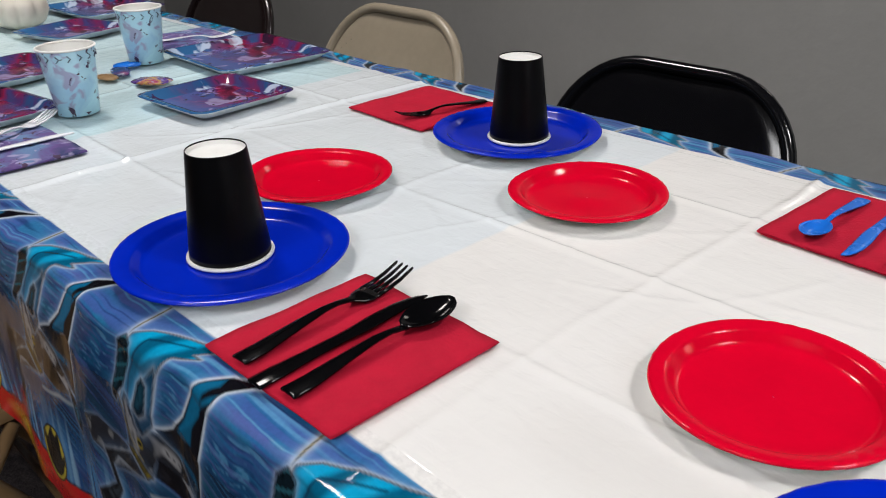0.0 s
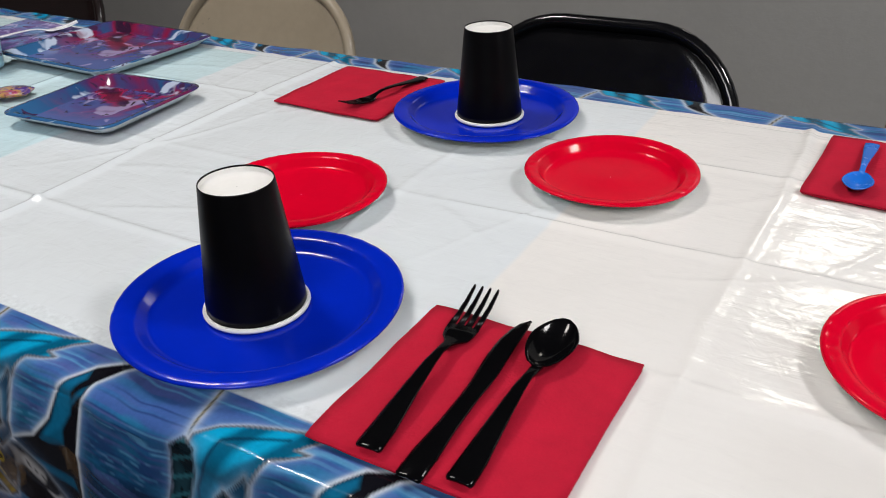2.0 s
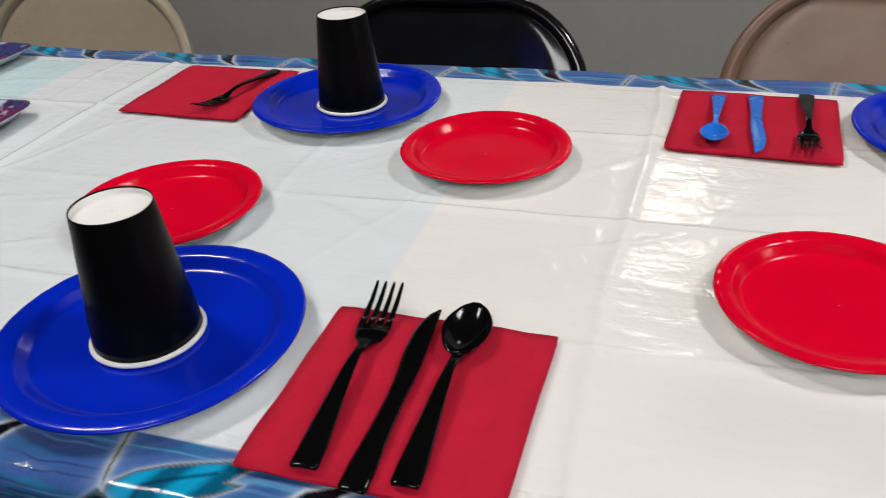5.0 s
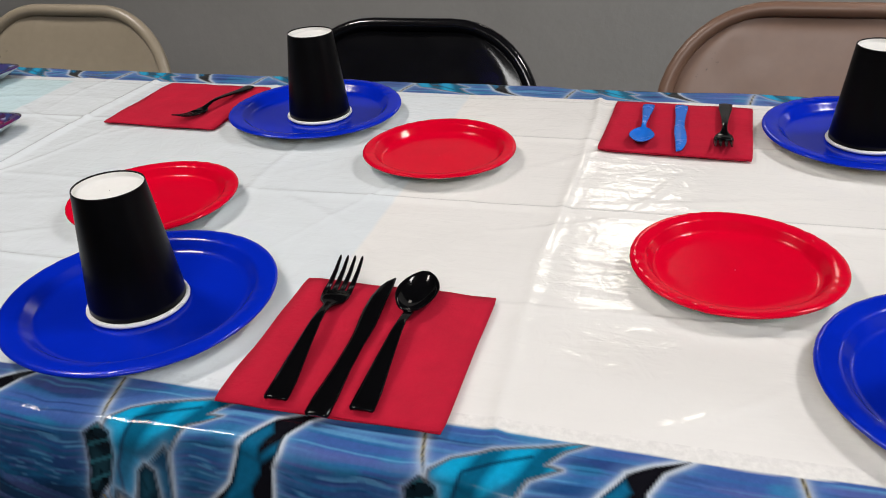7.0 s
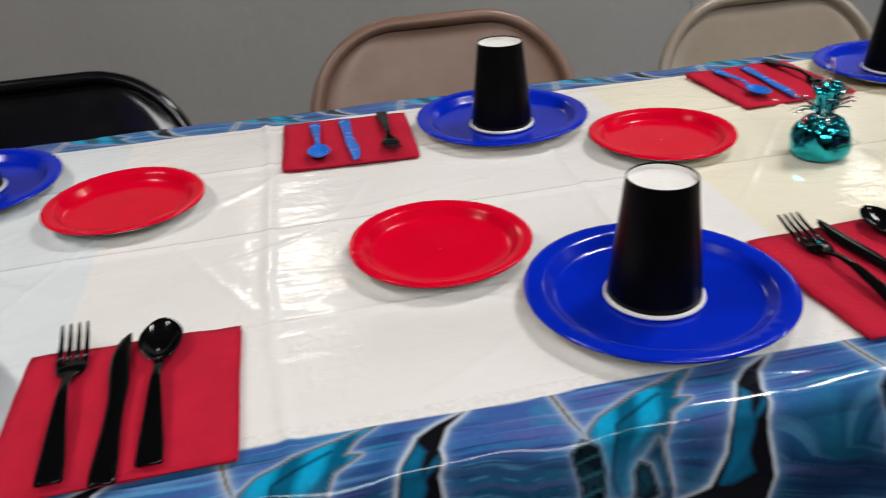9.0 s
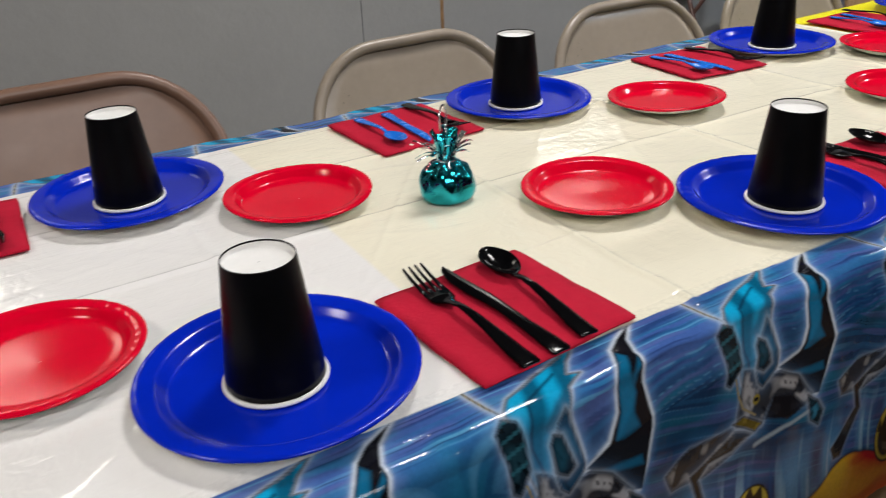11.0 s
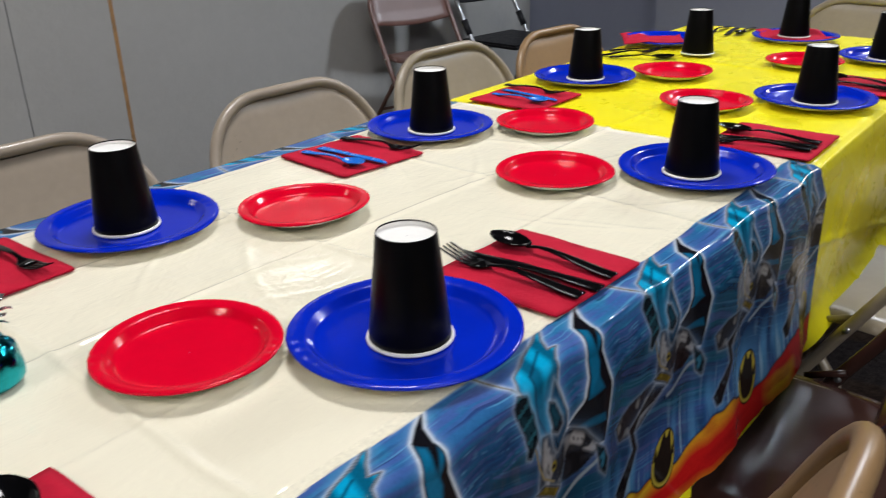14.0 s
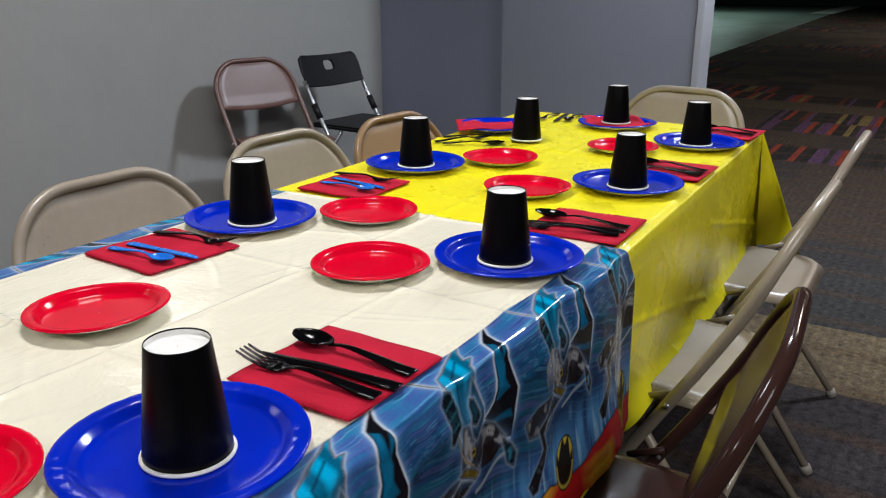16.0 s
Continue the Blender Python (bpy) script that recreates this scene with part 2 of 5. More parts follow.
def carpet():
    """Dark carpet squares with bands of coloured stripes, and worn rings here and there."""
    m, n, l, b = nodes_of("patterned_carpet")
    geo = n.new("ShaderNodeNewGeometry").outputs["Position"]

    def snapped(sx, sy):
        v = n.new("ShaderNodeVectorMath")
        v.operation = "MULTIPLY"
        l.new(geo, v.inputs[0])
        v.inputs[1].default_value = (sx, sy, 0)
        f = n.new("ShaderNodeVectorMath")
        f.operation = "FLOOR"
        l.new(v.outputs[0], f.inputs[0])
        w = n.new("ShaderNodeTexWhiteNoise")
        w.noise_dimensions = "2D"
        l.new(f.outputs[0], w.inputs[0])
        return w.outputs["Value"]

    tile = ramp(n, l, snapped(1.64, 1.64), [(0.0, (0.062, 0.050, 0.044)), (0.35, (0.090, 0.074, 0.058)), (0.6, (0.048, 0.044, 0.046)), (0.85, (0.072, 0.055, 0.044))])
    stripe = ramp(n, l, snapped(1.64, 24), [(0.0, (0.03, 0.025, 0.03)), (0.3, (0.26, 0.05, 0.03)), (0.42, (0.02, 0.02, 0.02)), (0.55, (0.10, 0.055, 0.13)), (0.7, (0.20, 0.16, 0.07)), (0.8, (0.03, 0.03, 0.03)), (0.9, (0.12, 0.035, 0.02))])
    for x in (tile, stripe):
        x.node.color_ramp.interpolation = "CONSTANT"
    pick = ramp(n, l, snapped(1.64, 0.82), [(0.0, (0, 0, 0)), (0.72, (1, 1, 1))])
    pick.node.color_ramp.interpolation = "CONSTANT"
    east = n.new("ShaderNodeSeparateXYZ")
    l.new(geo, east.inputs[0])
    far = n.new("ShaderNodeMapRange")
    far.inputs[1].default_value, far.inputs[2].default_value = 4.26, 4.28
    l.new(east.outputs[0], far.inputs[0])
    c = mix(n, l, mix(n, l, far.outputs[0], (0.0, 0.0, 0.0), pick), tile, stripe)
    row = n.new("ShaderNodeMapRange")
    row.inputs[1].default_value, row.inputs[2].default_value = 1.5, 5.5
    l.new(east.outputs[0], row.inputs[0])
    rows = ramp(n, l, row.outputs[0], [(0.0, (0.050, 0.046, 0.056)), (0.295, (0.20, 0.165, 0.11)), (0.425, (0.046, 0.052, 0.060)), (0.60, (0.040, 0.042, 0.050)), (0.70, (0.085, 0.072, 0.058))])
    rows.node.color_ramp.interpolation = "CONSTANT"
    rib = n.new("ShaderNodeTexWave")
    rib.wave_type, rib.bands_direction = "BANDS", "Y"
    rib.inputs["Scale"].default_value, rib.inputs["Distortion"].default_value = 9.0, 0.6
    l.new(geo, rib.inputs[0])
    c = mix(n, l, mix(n, l, far.outputs[0], (0.85, 0.85, 0.85), (0.0, 0.0, 0.0)), c, rows)
    c = mix(n, l, 0.35, c, mix(n, l, 1.0, c, ramp(n, l, rib.outputs["Fac"], [(0.3, (0.75, 0.75, 0.78)), (0.7, (1.2, 1.2, 1.2))]), "MULTIPLY"))
    ring = n.new("ShaderNodeTexWave")
    ring.wave_type, ring.rings_direction = "RINGS", "Z"
    ring.inputs["Scale"].default_value, ring.inputs["Distortion"].default_value = 1.1, 1.5
    l.new(geo, ring.inputs[0])
    c = mix(n, l, ramp(n, l, ring.outputs["Fac"], [(0.8, (0, 0, 0)), (0.95, (0.35, 0.35, 0.35))]), c, (0.10, 0.06, 0.035))
    c = mix(n, l, 1.0, c, ramp(n, l, noise_node(n, l, 38, 5, 0.75, 0.3, geo), [(0.35, (0.35, 0.33, 0.32)), (0.68, (1.2, 1.12, 1.0))]), "MULTIPLY")
    tuft = noise_node(n, l, 260, 2, 0.6, 0, geo)
    l.new(mix(n, l, 1.0, c, ramp(n, l, tuft, [(0.3, (0.55, 0.55, 0.55)), (0.7, (1.25, 1.25, 1.25))]), "MULTIPLY"), b.inputs["Base Color"])
    b.inputs["Roughness"].default_value, b.inputs["Specular IOR Level"].default_value = 0.95, 0.15
    bump(n, l, b, tuft, 0.6, 0.004)
    return m


CARPET = carpet()


# ---- shaping helpers ----
def mesh_of(name, verts, faces, mats, smooth=True, slots=None):
    me = bpy.data.meshes.new(name)
    me.from_pydata([tuple(v) for v in verts], [], faces)
    for m in mats if isinstance(mats, (list, tuple)) else [mats]:
        me.materials.append(m)
    if slots is not None:
        me.polygons.foreach_set("material_index", slots)
    if smooth:
        me.polygons.foreach_set("use_smooth", [True] * len(me.polygons))
    me.update()
    return me


def part(name, me, parent, label=""):
    ob = new(name, me)
    ob.parent = parent
    return tagged(ob, label)


def thing(name, label, category, group="", kind="", me=None):
    return tagged(new(name, me), label, category, group, kind)


def box_data(x0, x1, y0, y1, z0, z1):
    v = [(x, y, z) for x in (x0, x1) for y in (y0, y1) for z in (z0, z1)]
    f = [(0, 1, 3, 2), (4, 6, 7, 5), (0, 4, 5, 1), (2, 3, 7, 6), (0, 2, 6, 4), (1, 5, 7, 3)]
    return v, f


def box(name, x0, x1, y0, y1, z0, z1, m, bevel=0.0):
    v, f = box_data(x0, x1, y0, y1, z0, z1)
    if not bevel:
        return mesh_of(name, v, f, m, False)
    bm = bmesh.new()
    vs = [bm.verts.new(p) for p in v]
    for q in f:
        bm.faces.new([vs[i] for i in q])
    bmesh.ops.bevel(bm, geom=bm.edges[:], offset=bevel, segments=2, affect="EDGES")
    me = bpy.data.meshes.new(name)
    bm.to_mesh(me)
    bm.free()
    me.materials.append(m)
    return me


def lathe(profile, seg=64, flute=None):
    """Turn (r, z) round the z axis. flute(r, z, a) may shift (r, z)."""
    verts, faces = [], []
    for r, z in profile:
        for k in range(seg):
            a = 2 * math.pi * k / seg
            rr, zz = flute(r, z, a) if flute else (r, z)
            verts.append((rr * math.cos(a), rr * math.sin(a), zz))
    for j in range(len(profile) - 1):
        for k in range(seg):
            q = (k + 1) % seg
            faces.append((j * seg + k, j * seg + q, (j + 1) * seg + q, (j + 1) * seg + k))
    return verts, faces


def tube(points, r, seg=10, closed=False):
    """A round tube along points."""
    pts = [Vector(p) for p in points]
    verts, faces, up = [], [], None
    for i, p in enumerate(pts):
        a = pts[i - 1] if i or closed else p
        b = pts[(i + 1) % len(pts)] if i + 1 < len(pts) or closed else p
        d = (b - a).normalized()
        if up is None:
            up = d.orthogonal().normalized()
        up = (up - d * up.dot(d)).normalized()
        side = d.cross(up)
        rad = r(i / (len(pts) - 1)) if callable(r) else r
        for k in range(seg):
            t = 2 * math.pi * k / seg
            verts.append(p + (up * math.cos(t) + side * math.sin(t)) * rad)
    rings = len(pts) if closed else len(pts) - 1
    for i in range(rings):
        j = (i + 1) % len(pts)
        for k in range(seg):
            q = (k + 1) % seg
            faces.append((i * seg + k, i * seg + q, j * seg + q, j * seg + k))
    if not closed:
        faces += [tuple(range(seg))[::-1], tuple(len(verts) - seg + k for k in range(seg))]
    return verts, faces


def shell(grid, thick):
    """A sheet of rows of points, with a second side thick metres below, closed round the rim."""
    nr, nc = len(grid), len(grid[0])
    top = [Vector(p) for row in grid for p in row]
    low = []
    for i in range(nr):
        for j in range(nc):
            du = top[i * nc + min(j + 1, nc - 1)] - top[i * nc + max(j - 1, 0)]
            dv = top[min(i + 1, nr - 1) * nc + j] - top[max(i - 1, 0) * nc + j]
            nv = du.cross(dv)
            low.append(top[i * nc + j] - (nv.normalized() if nv.length > 1e-12 else Vector((0, 0, 1))) * thick)
    n0 = nr * nc
    f = []
    for i in range(nr - 1):
        for j in range(nc - 1):
            a = i * nc + j
            f.append((a, a + 1, a + nc + 1, a + nc))
            f.append((n0 + a, n0 + a + nc, n0 + a + nc + 1, n0 + a + 1))
    for j in range(nc - 1):
        f.append((j, n0 + j, n0 + j + 1, j + 1))
        a = (nr - 1) * nc + j
        f.append((a, a + 1, n0 + a + 1, n0 + a))
    for i in range(nr - 1):
        a, b = i * nc, i * nc + nc
        f.append((a, b, n0 + b, n0 + a))
        a, b = a + nc - 1, b + nc - 1
        f.append((a, n0 + a, n0 + b, b))
    return top + low, f


def interp(x, table):
    for (a, *p), (b, *q) in zip(table, table[1:]):
        if x <= b:
            k = max(0, (x - a) / (b - a))
            return [u + (v - u) * k for u, v in zip(p, q)]
    return list(table[-1][1:])


# ---- the room ----
WY, EX, CEIL, PART = 3.05, 4.68, 2.95, 1.88
floor = thing("floor", "dark patterned carpet with coloured stripes", "floor", kind="structure", me=box("floor", -6, 46, -9, 14, -0.1, 0.0, CARPET))
ceiling = thing("ceiling", "plain dark painted ceiling", "ceiling", kind="structure", me=box("ceiling", -6, 46, -9, 14, CEIL, CEIL + 0.1, CEILING))
wall_north = thing("wall_north", "grey painted panel wall with an open seam", "wall", kind="structure", me=box("wall_north", 1.858, EX, WY, WY + 0.12, 0, PART, WALL))
part("wall_panel", box("wall_panel", -6, 1.458, WY, WY + 0.12, 0, PART, WALL), wall_north)
part("wall_panel", box("wall_panel", 1.462, 1.842, WY, WY + 0.12, 0, PART, WALL), wall_north)
part("seam_strip", box("seam_strip", 1.842, 1.858, WY - 0.001, WY + 0.12, 0, PART, RAW_WOOD), wall_north, "bare brown wood showing in the seam")
part("seam_gap", box("seam_gap", 1.458, 1.462, WY + 0.004, WY + 0.12, 0, PART, CRACK), wall_north, "thin dark seam")
thing("wall_east", "blue-grey painted return wall", "wall", kind="structure", me=box("wall_east", EX, EX + 0.12, 2.0, WY + 0.12, 0, PART, WALL_BLUE))
thing("wall_pier", "grey painted wall beside the opening", "wall", kind="structure", me=box("wall_pier", 4.5, EX - 0.002, 1.02, 2.09, 0, PART, WALL_PIER))
thing("trim", "white painted door trim", "trim", kind="structure", me=box("trim", 4.49, EX, 0.981, 1.017, 0, CEIL, TRIM, 0.004))
# walls added to close the place; those of the hall are near-black
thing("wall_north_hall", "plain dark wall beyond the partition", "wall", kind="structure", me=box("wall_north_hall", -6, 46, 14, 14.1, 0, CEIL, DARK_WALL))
thing("wall_west", "plain grey wall", "wall", kind="structure", me=box("wall_west", -6.1, -6, -9, 14, 0, CEIL, WALL))
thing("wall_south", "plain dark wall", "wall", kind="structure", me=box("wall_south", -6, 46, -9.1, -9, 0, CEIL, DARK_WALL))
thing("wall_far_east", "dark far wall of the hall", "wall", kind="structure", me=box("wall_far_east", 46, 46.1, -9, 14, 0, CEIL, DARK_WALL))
hall_edge = [(EX + 0.3, 2.86), (43.0, 4.30), (43.0, 14.0), (EX + 0.3, 14.0)]
hall_mesh = mesh_of("hall_floor", [(x, y, z) for z in (0.0, 0.006) for x, y in hall_edge], [(3, 2, 1, 0), (4, 5, 6, 7), (0, 1, 5, 4), (1, 2, 6, 5), (2, 3, 7, 6), (3, 0, 4, 7)], RINK, False)
thing("hall_floor", "smooth green-lit hall floor beside the carpet", "floor", kind="structure", me=hall_mesh)
# pale strip laid over the floor at the hall's far end
thing("hall_pale_strip", "pale strip of floor where the hall floor ends", "floor", kind="structure", me=box("hall_pale_strip", 35.0, 45.5, 3.95, 4.75, 0.0, 0.012, WHITE_PAPER))

# ---- tables ----
TZ = 0.7365
NEAR, FAR = 0.308, 1.062


def folding_table():
    t = thing("folding_table", "long folding table under plastic tablecloths", "table", "party tables")
    part("tabletop", box("tabletop", -0.9, 0.9, NEAR, FAR, TZ - 0.03, TZ - 0.002, TABLE_TOP, 0.008), t)
    for sx in (-1, 1):
        for y in (NEAR + 0.12, FAR - 0.12):
            part("leg", mesh_of("leg", *tube([(sx * 0.7, y, 0.0), (sx * 0.7, y, TZ - 0.03)], 0.014), STEEL), t)
        part("stretcher", mesh_of("stretcher", *tube([(sx * 0.7, NEAR + 0.12, 0.2), (sx * 0.7, FAR - 0.12, 0.2)], 0.011), STEEL), t)
    return t


table = folding_table()
for tx in (0.0, -1.81):
    copy_thing(table, pose(tx, 0, 0))
table.matrix_world = pose(1.81, 0.014, 0, rz=1.2)


# ---- tablecloths ----
def hash_noise(x, y, seed=0):
    """Smooth value noise on arrays, 0 to 1."""
    xi, yi = np.floor(x).astype(np.int64), np.floor(y).astype(np.int64)
    fx, fy = x - xi, y - yi
    fx, fy = fx * fx * (3 - 2 * fx), fy * fy * (3 - 2 * fy)

    def h(i, j):
        n = (i * 374761393 + j * 668265263 + seed * 974711) & 0xFFFFFFFF
        n = ((n ^ (n >> 13)) * 1274126177) & 0xFFFFFFFF
        return ((n ^ (n >> 16)) & 0xFFFF) / 65535.0

    return (h(xi, yi) * (1 - fx) + h(xi + 1, yi) * fx) * (1 - fy) + (h(xi, yi + 1) * (1 - fx) + h(xi + 1, yi + 1) * fx) * fy


def cloth_height(x, y):
    """How far the sheet lifts off the table: folds left by the packet, and soft swells."""
    z = 0.0014 * hash_noise(x * 9, y * 9, 1) + 0.0007 * hash_noise(x * 26, y * 26, 2)
    for k, cx in enumerate(np.arange(-2.28, 2.8, 0.34)):
        z = z + 0.0029 * np.exp(-(((x - cx - 0.005 * np.sin(y * 9 + k) - 0.004 * hash_noise(y * 21, x * 0 + k, 6)) / 0.0055) ** 2)) * (0.3 + hash_noise(y * 7, x * 0 + k, 3))
    for k, cy in enumerate((0.505, 0.676, 0.855)):
        z = z + 0.0023 * np.exp(-(((y - cy - 0.010 * np.sin(x * 2.1 + k)) / 0.0045) ** 2)) * (0.3 + hash_noise(x * 5, y * 0 + k, 4))
    rng = random.Random(11)
    for k in range(170):
        px, py, a = rng.uniform(-2.5, 2.7), rng.uniform(0.3, 1.08), rng.gauss(0.5, 0.6) * rng.choice((1, -1))
        ln, wd, ht = rng.uniform(0.05, 0.16), rng.uniform(0.003, 0.007), rng.uniform(0.0005, 0.0014)
        s, c = math.sin(a), math.cos(a)
        p, q = (x - px) * c + (y - py) * s, -(x - px) * s + (y - py) * c + 3.0 * ((x - px) * c + (y - py) * s) ** 2 * (k % 3 - 1) * 0.4
        z = z + ht * np.exp(-((q / wd) ** 2) - (p / ln) ** 2)
    return z


def sheet(name, x, y, z, m, attr=None):
    """A grid of points (arrays of rows by columns) as one mesh, with colours at its points if given."""
    nr, nc = x.shape
    i = np.arange(nr * nc).reshape(nr, nc)
    f = np.stack([i[:-1, :-1], i[:-1, 1:], i[1:, 1:], i[1:, :-1]], -1).reshape(-1, 4)
    me = bpy.data.meshes.new(name)
    me.vertices.add(nr * nc)
    me.vertices.foreach_set("co", np.stack([x, y, z], -1).astype(np.float32).ravel())
    me.loops.add(f.size)
    me.loops.foreach_set("vertex_index", f.ravel().astype(np.int32))
    me.polygons.add(len(f))
    me.polygons.foreach_set("loop_start", np.arange(0, f.size, 4, dtype=np.int32))
    me.update(calc_edges=True)
    me.polygons.foreach_set("use_smooth", np.ones(len(f), bool))
    me.materials.append(m)
    if attr is not None:
        a = me.color_attributes.new("print", "FLOAT_COLOR", "POINT")
        a.data.foreach_set("color", np.concatenate([attr, np.ones((*attr.shape[:2], 1))], -1).astype(np.float32).ravel())
    return me


def inside(poly, u, v):
    """Signed distance to a polygon, negative within."""
    d, w = np.full(u.shape, 9.0), np.zeros(u.shape, bool)
    for (ax, ay), (bx, by) in zip(poly, poly[1:] + poly[:1]):
        ex, ey = bx - ax, by - ay
        k = np.clip(((u - ax) * ex + (v - ay) * ey) / (ex * ex + ey * ey + 1e-12), 0, 1)
        d = np.minimum(d, np.hypot(u - ax - k * ex, v - ay - k * ey))
        w ^= ((ay > v) != (by > v)) & (u < (bx - ax) * (v - ay) / (by - ay + 1e-12) + ax)
    return np.where(w, -d, d)


def near_line(line, u, v):
    d = np.full(u.shape, 9.0)
    for (ax, ay), (bx, by) in zip(line, line[1:]):
        ex, ey = bx - ax, by - ay
        k = np.clip(((u - ax) * ex + (v - ay) * ey) / (ex * ex + ey * ey), 0, 1)
        d = np.minimum(d, np.hypot(u - ax - k * ex, v - ay - k * ey))
    return d


PERIOD = 0.2355
CAPE = [(0.113, -0.002), (0.085, 0.008), (0.058, 0.016), (0.025, 0.03), (0.013, 0.042), (0.012, 0.075), (0.022, 0.105), (0.042, 0.125), (0.068, 0.115), (0.069, 0.09), (0.066, 0.06), (0.076, 0.04), (0.095, 0.029), (0.0845, 0.026), (0.095, 0.012)]
CAPE_FOLD = [(0.095, 0.029), (0.076, 0.040), (0.066, 0.058), (0.046, 0.072), (0.036, 0.066), (0.052, 0.050), (0.070, 0.038)]
HOOD = [(0.063, 0.056), (0.069, 0.096), (0.068, 0.104), (0.052, 0.120), (0.045, 0.113), (0.040, 0.094), (0.048, 0.072)]
HEAD = [(0.042, 0.076), (0.047, 0.070), (0.055, 0.074), (0.060, 0.096), (0.052, 0.102), (0.042, 0.096)]
FIST = [(0.008, 0.046), (0.019, 0.052), (0.022, 0.069), (0.020, 0.088), (0.007, 0.104), (0.001, 0.100), (0.003, 0.080), (-0.002, 0.055)]
TORSO = [(0.024, 0.092), (0.037, 0.096), (0.046, 0.114), (0.072, 0.108), (0.098, 0.122), (0.122, 0.150), (0.125, 0.159), (0.110, 0.160), (0.092, 0.146), (0.068, 0.136), (0.061, 0.150), (0.056, 0.166), (0.020, 0.152), (0.022, 0.118)]
HOLLOW = [(0.068, 0.134), (0.093, 0.142), (0.117, 0.161), (0.090, 0.168), (0.060, 0.160)]
GLOVE = [(0.117, 0.150), (0.133, 0.164), (0.143, 0.182), (0.139, 0.200), (0.126, 0.186)]
BELT = [(0.015, 0.147), (0.030, 0.145), (0.057, 0.163), (0.048, 0.170)]
THIGH = [(0.015, 0.150), (0.048, 0.170), (0.016, 0.180), (-0.020, 0.190), (-0.062, 0.181), (-0.072, 0.158), (-0.040, 0.146)]
LEG = [(0.020, 0.156), (0.044, 0.170), (0.016, 0.176), (-0.014, 0.176), (-0.026, 0.190), (-0.016, 0.216), (-0.027, 0.236), (-0.047, 0.264), (-0.060, 0.262), (-0.067, 0.245), (-0.042, 0.228), (-0.026, 0.212), (-0.038, 0.180)]
WING = [(0.179, -0.002), (0.15, 0.012), (0.134, 0.022), (0.1175, 0.05), (0.111, 0.075), (0.096, 0.093), (0.068, 0.104), (0.090, 0.118), (0.130, 0.155), (0.139, 0.130), (0.146, 0.098), (0.1435, 0.06), (0.148, 0.048), (0.148, 0.036), (0.157, 0.018)]
WING_LIGHT = [(0.134, 0.024), (0.1175, 0.050), (0.113, 0.075), (0.100, 0.095), (0.074, 0.108), (0.100, 0.100), (0.124, 0.088), (0.136, 0.066), (0.134, 0.050), (0.140, 0.036)]
WING_GAP = [(0.147, 0.038), (0.133, 0.053), (0.13, 0.066), (0.147, 0.05)]
ROPE = [(0.0, -0.002), (0.006, 0.03), (0.014, 0.055), (0.016, 0.085)]


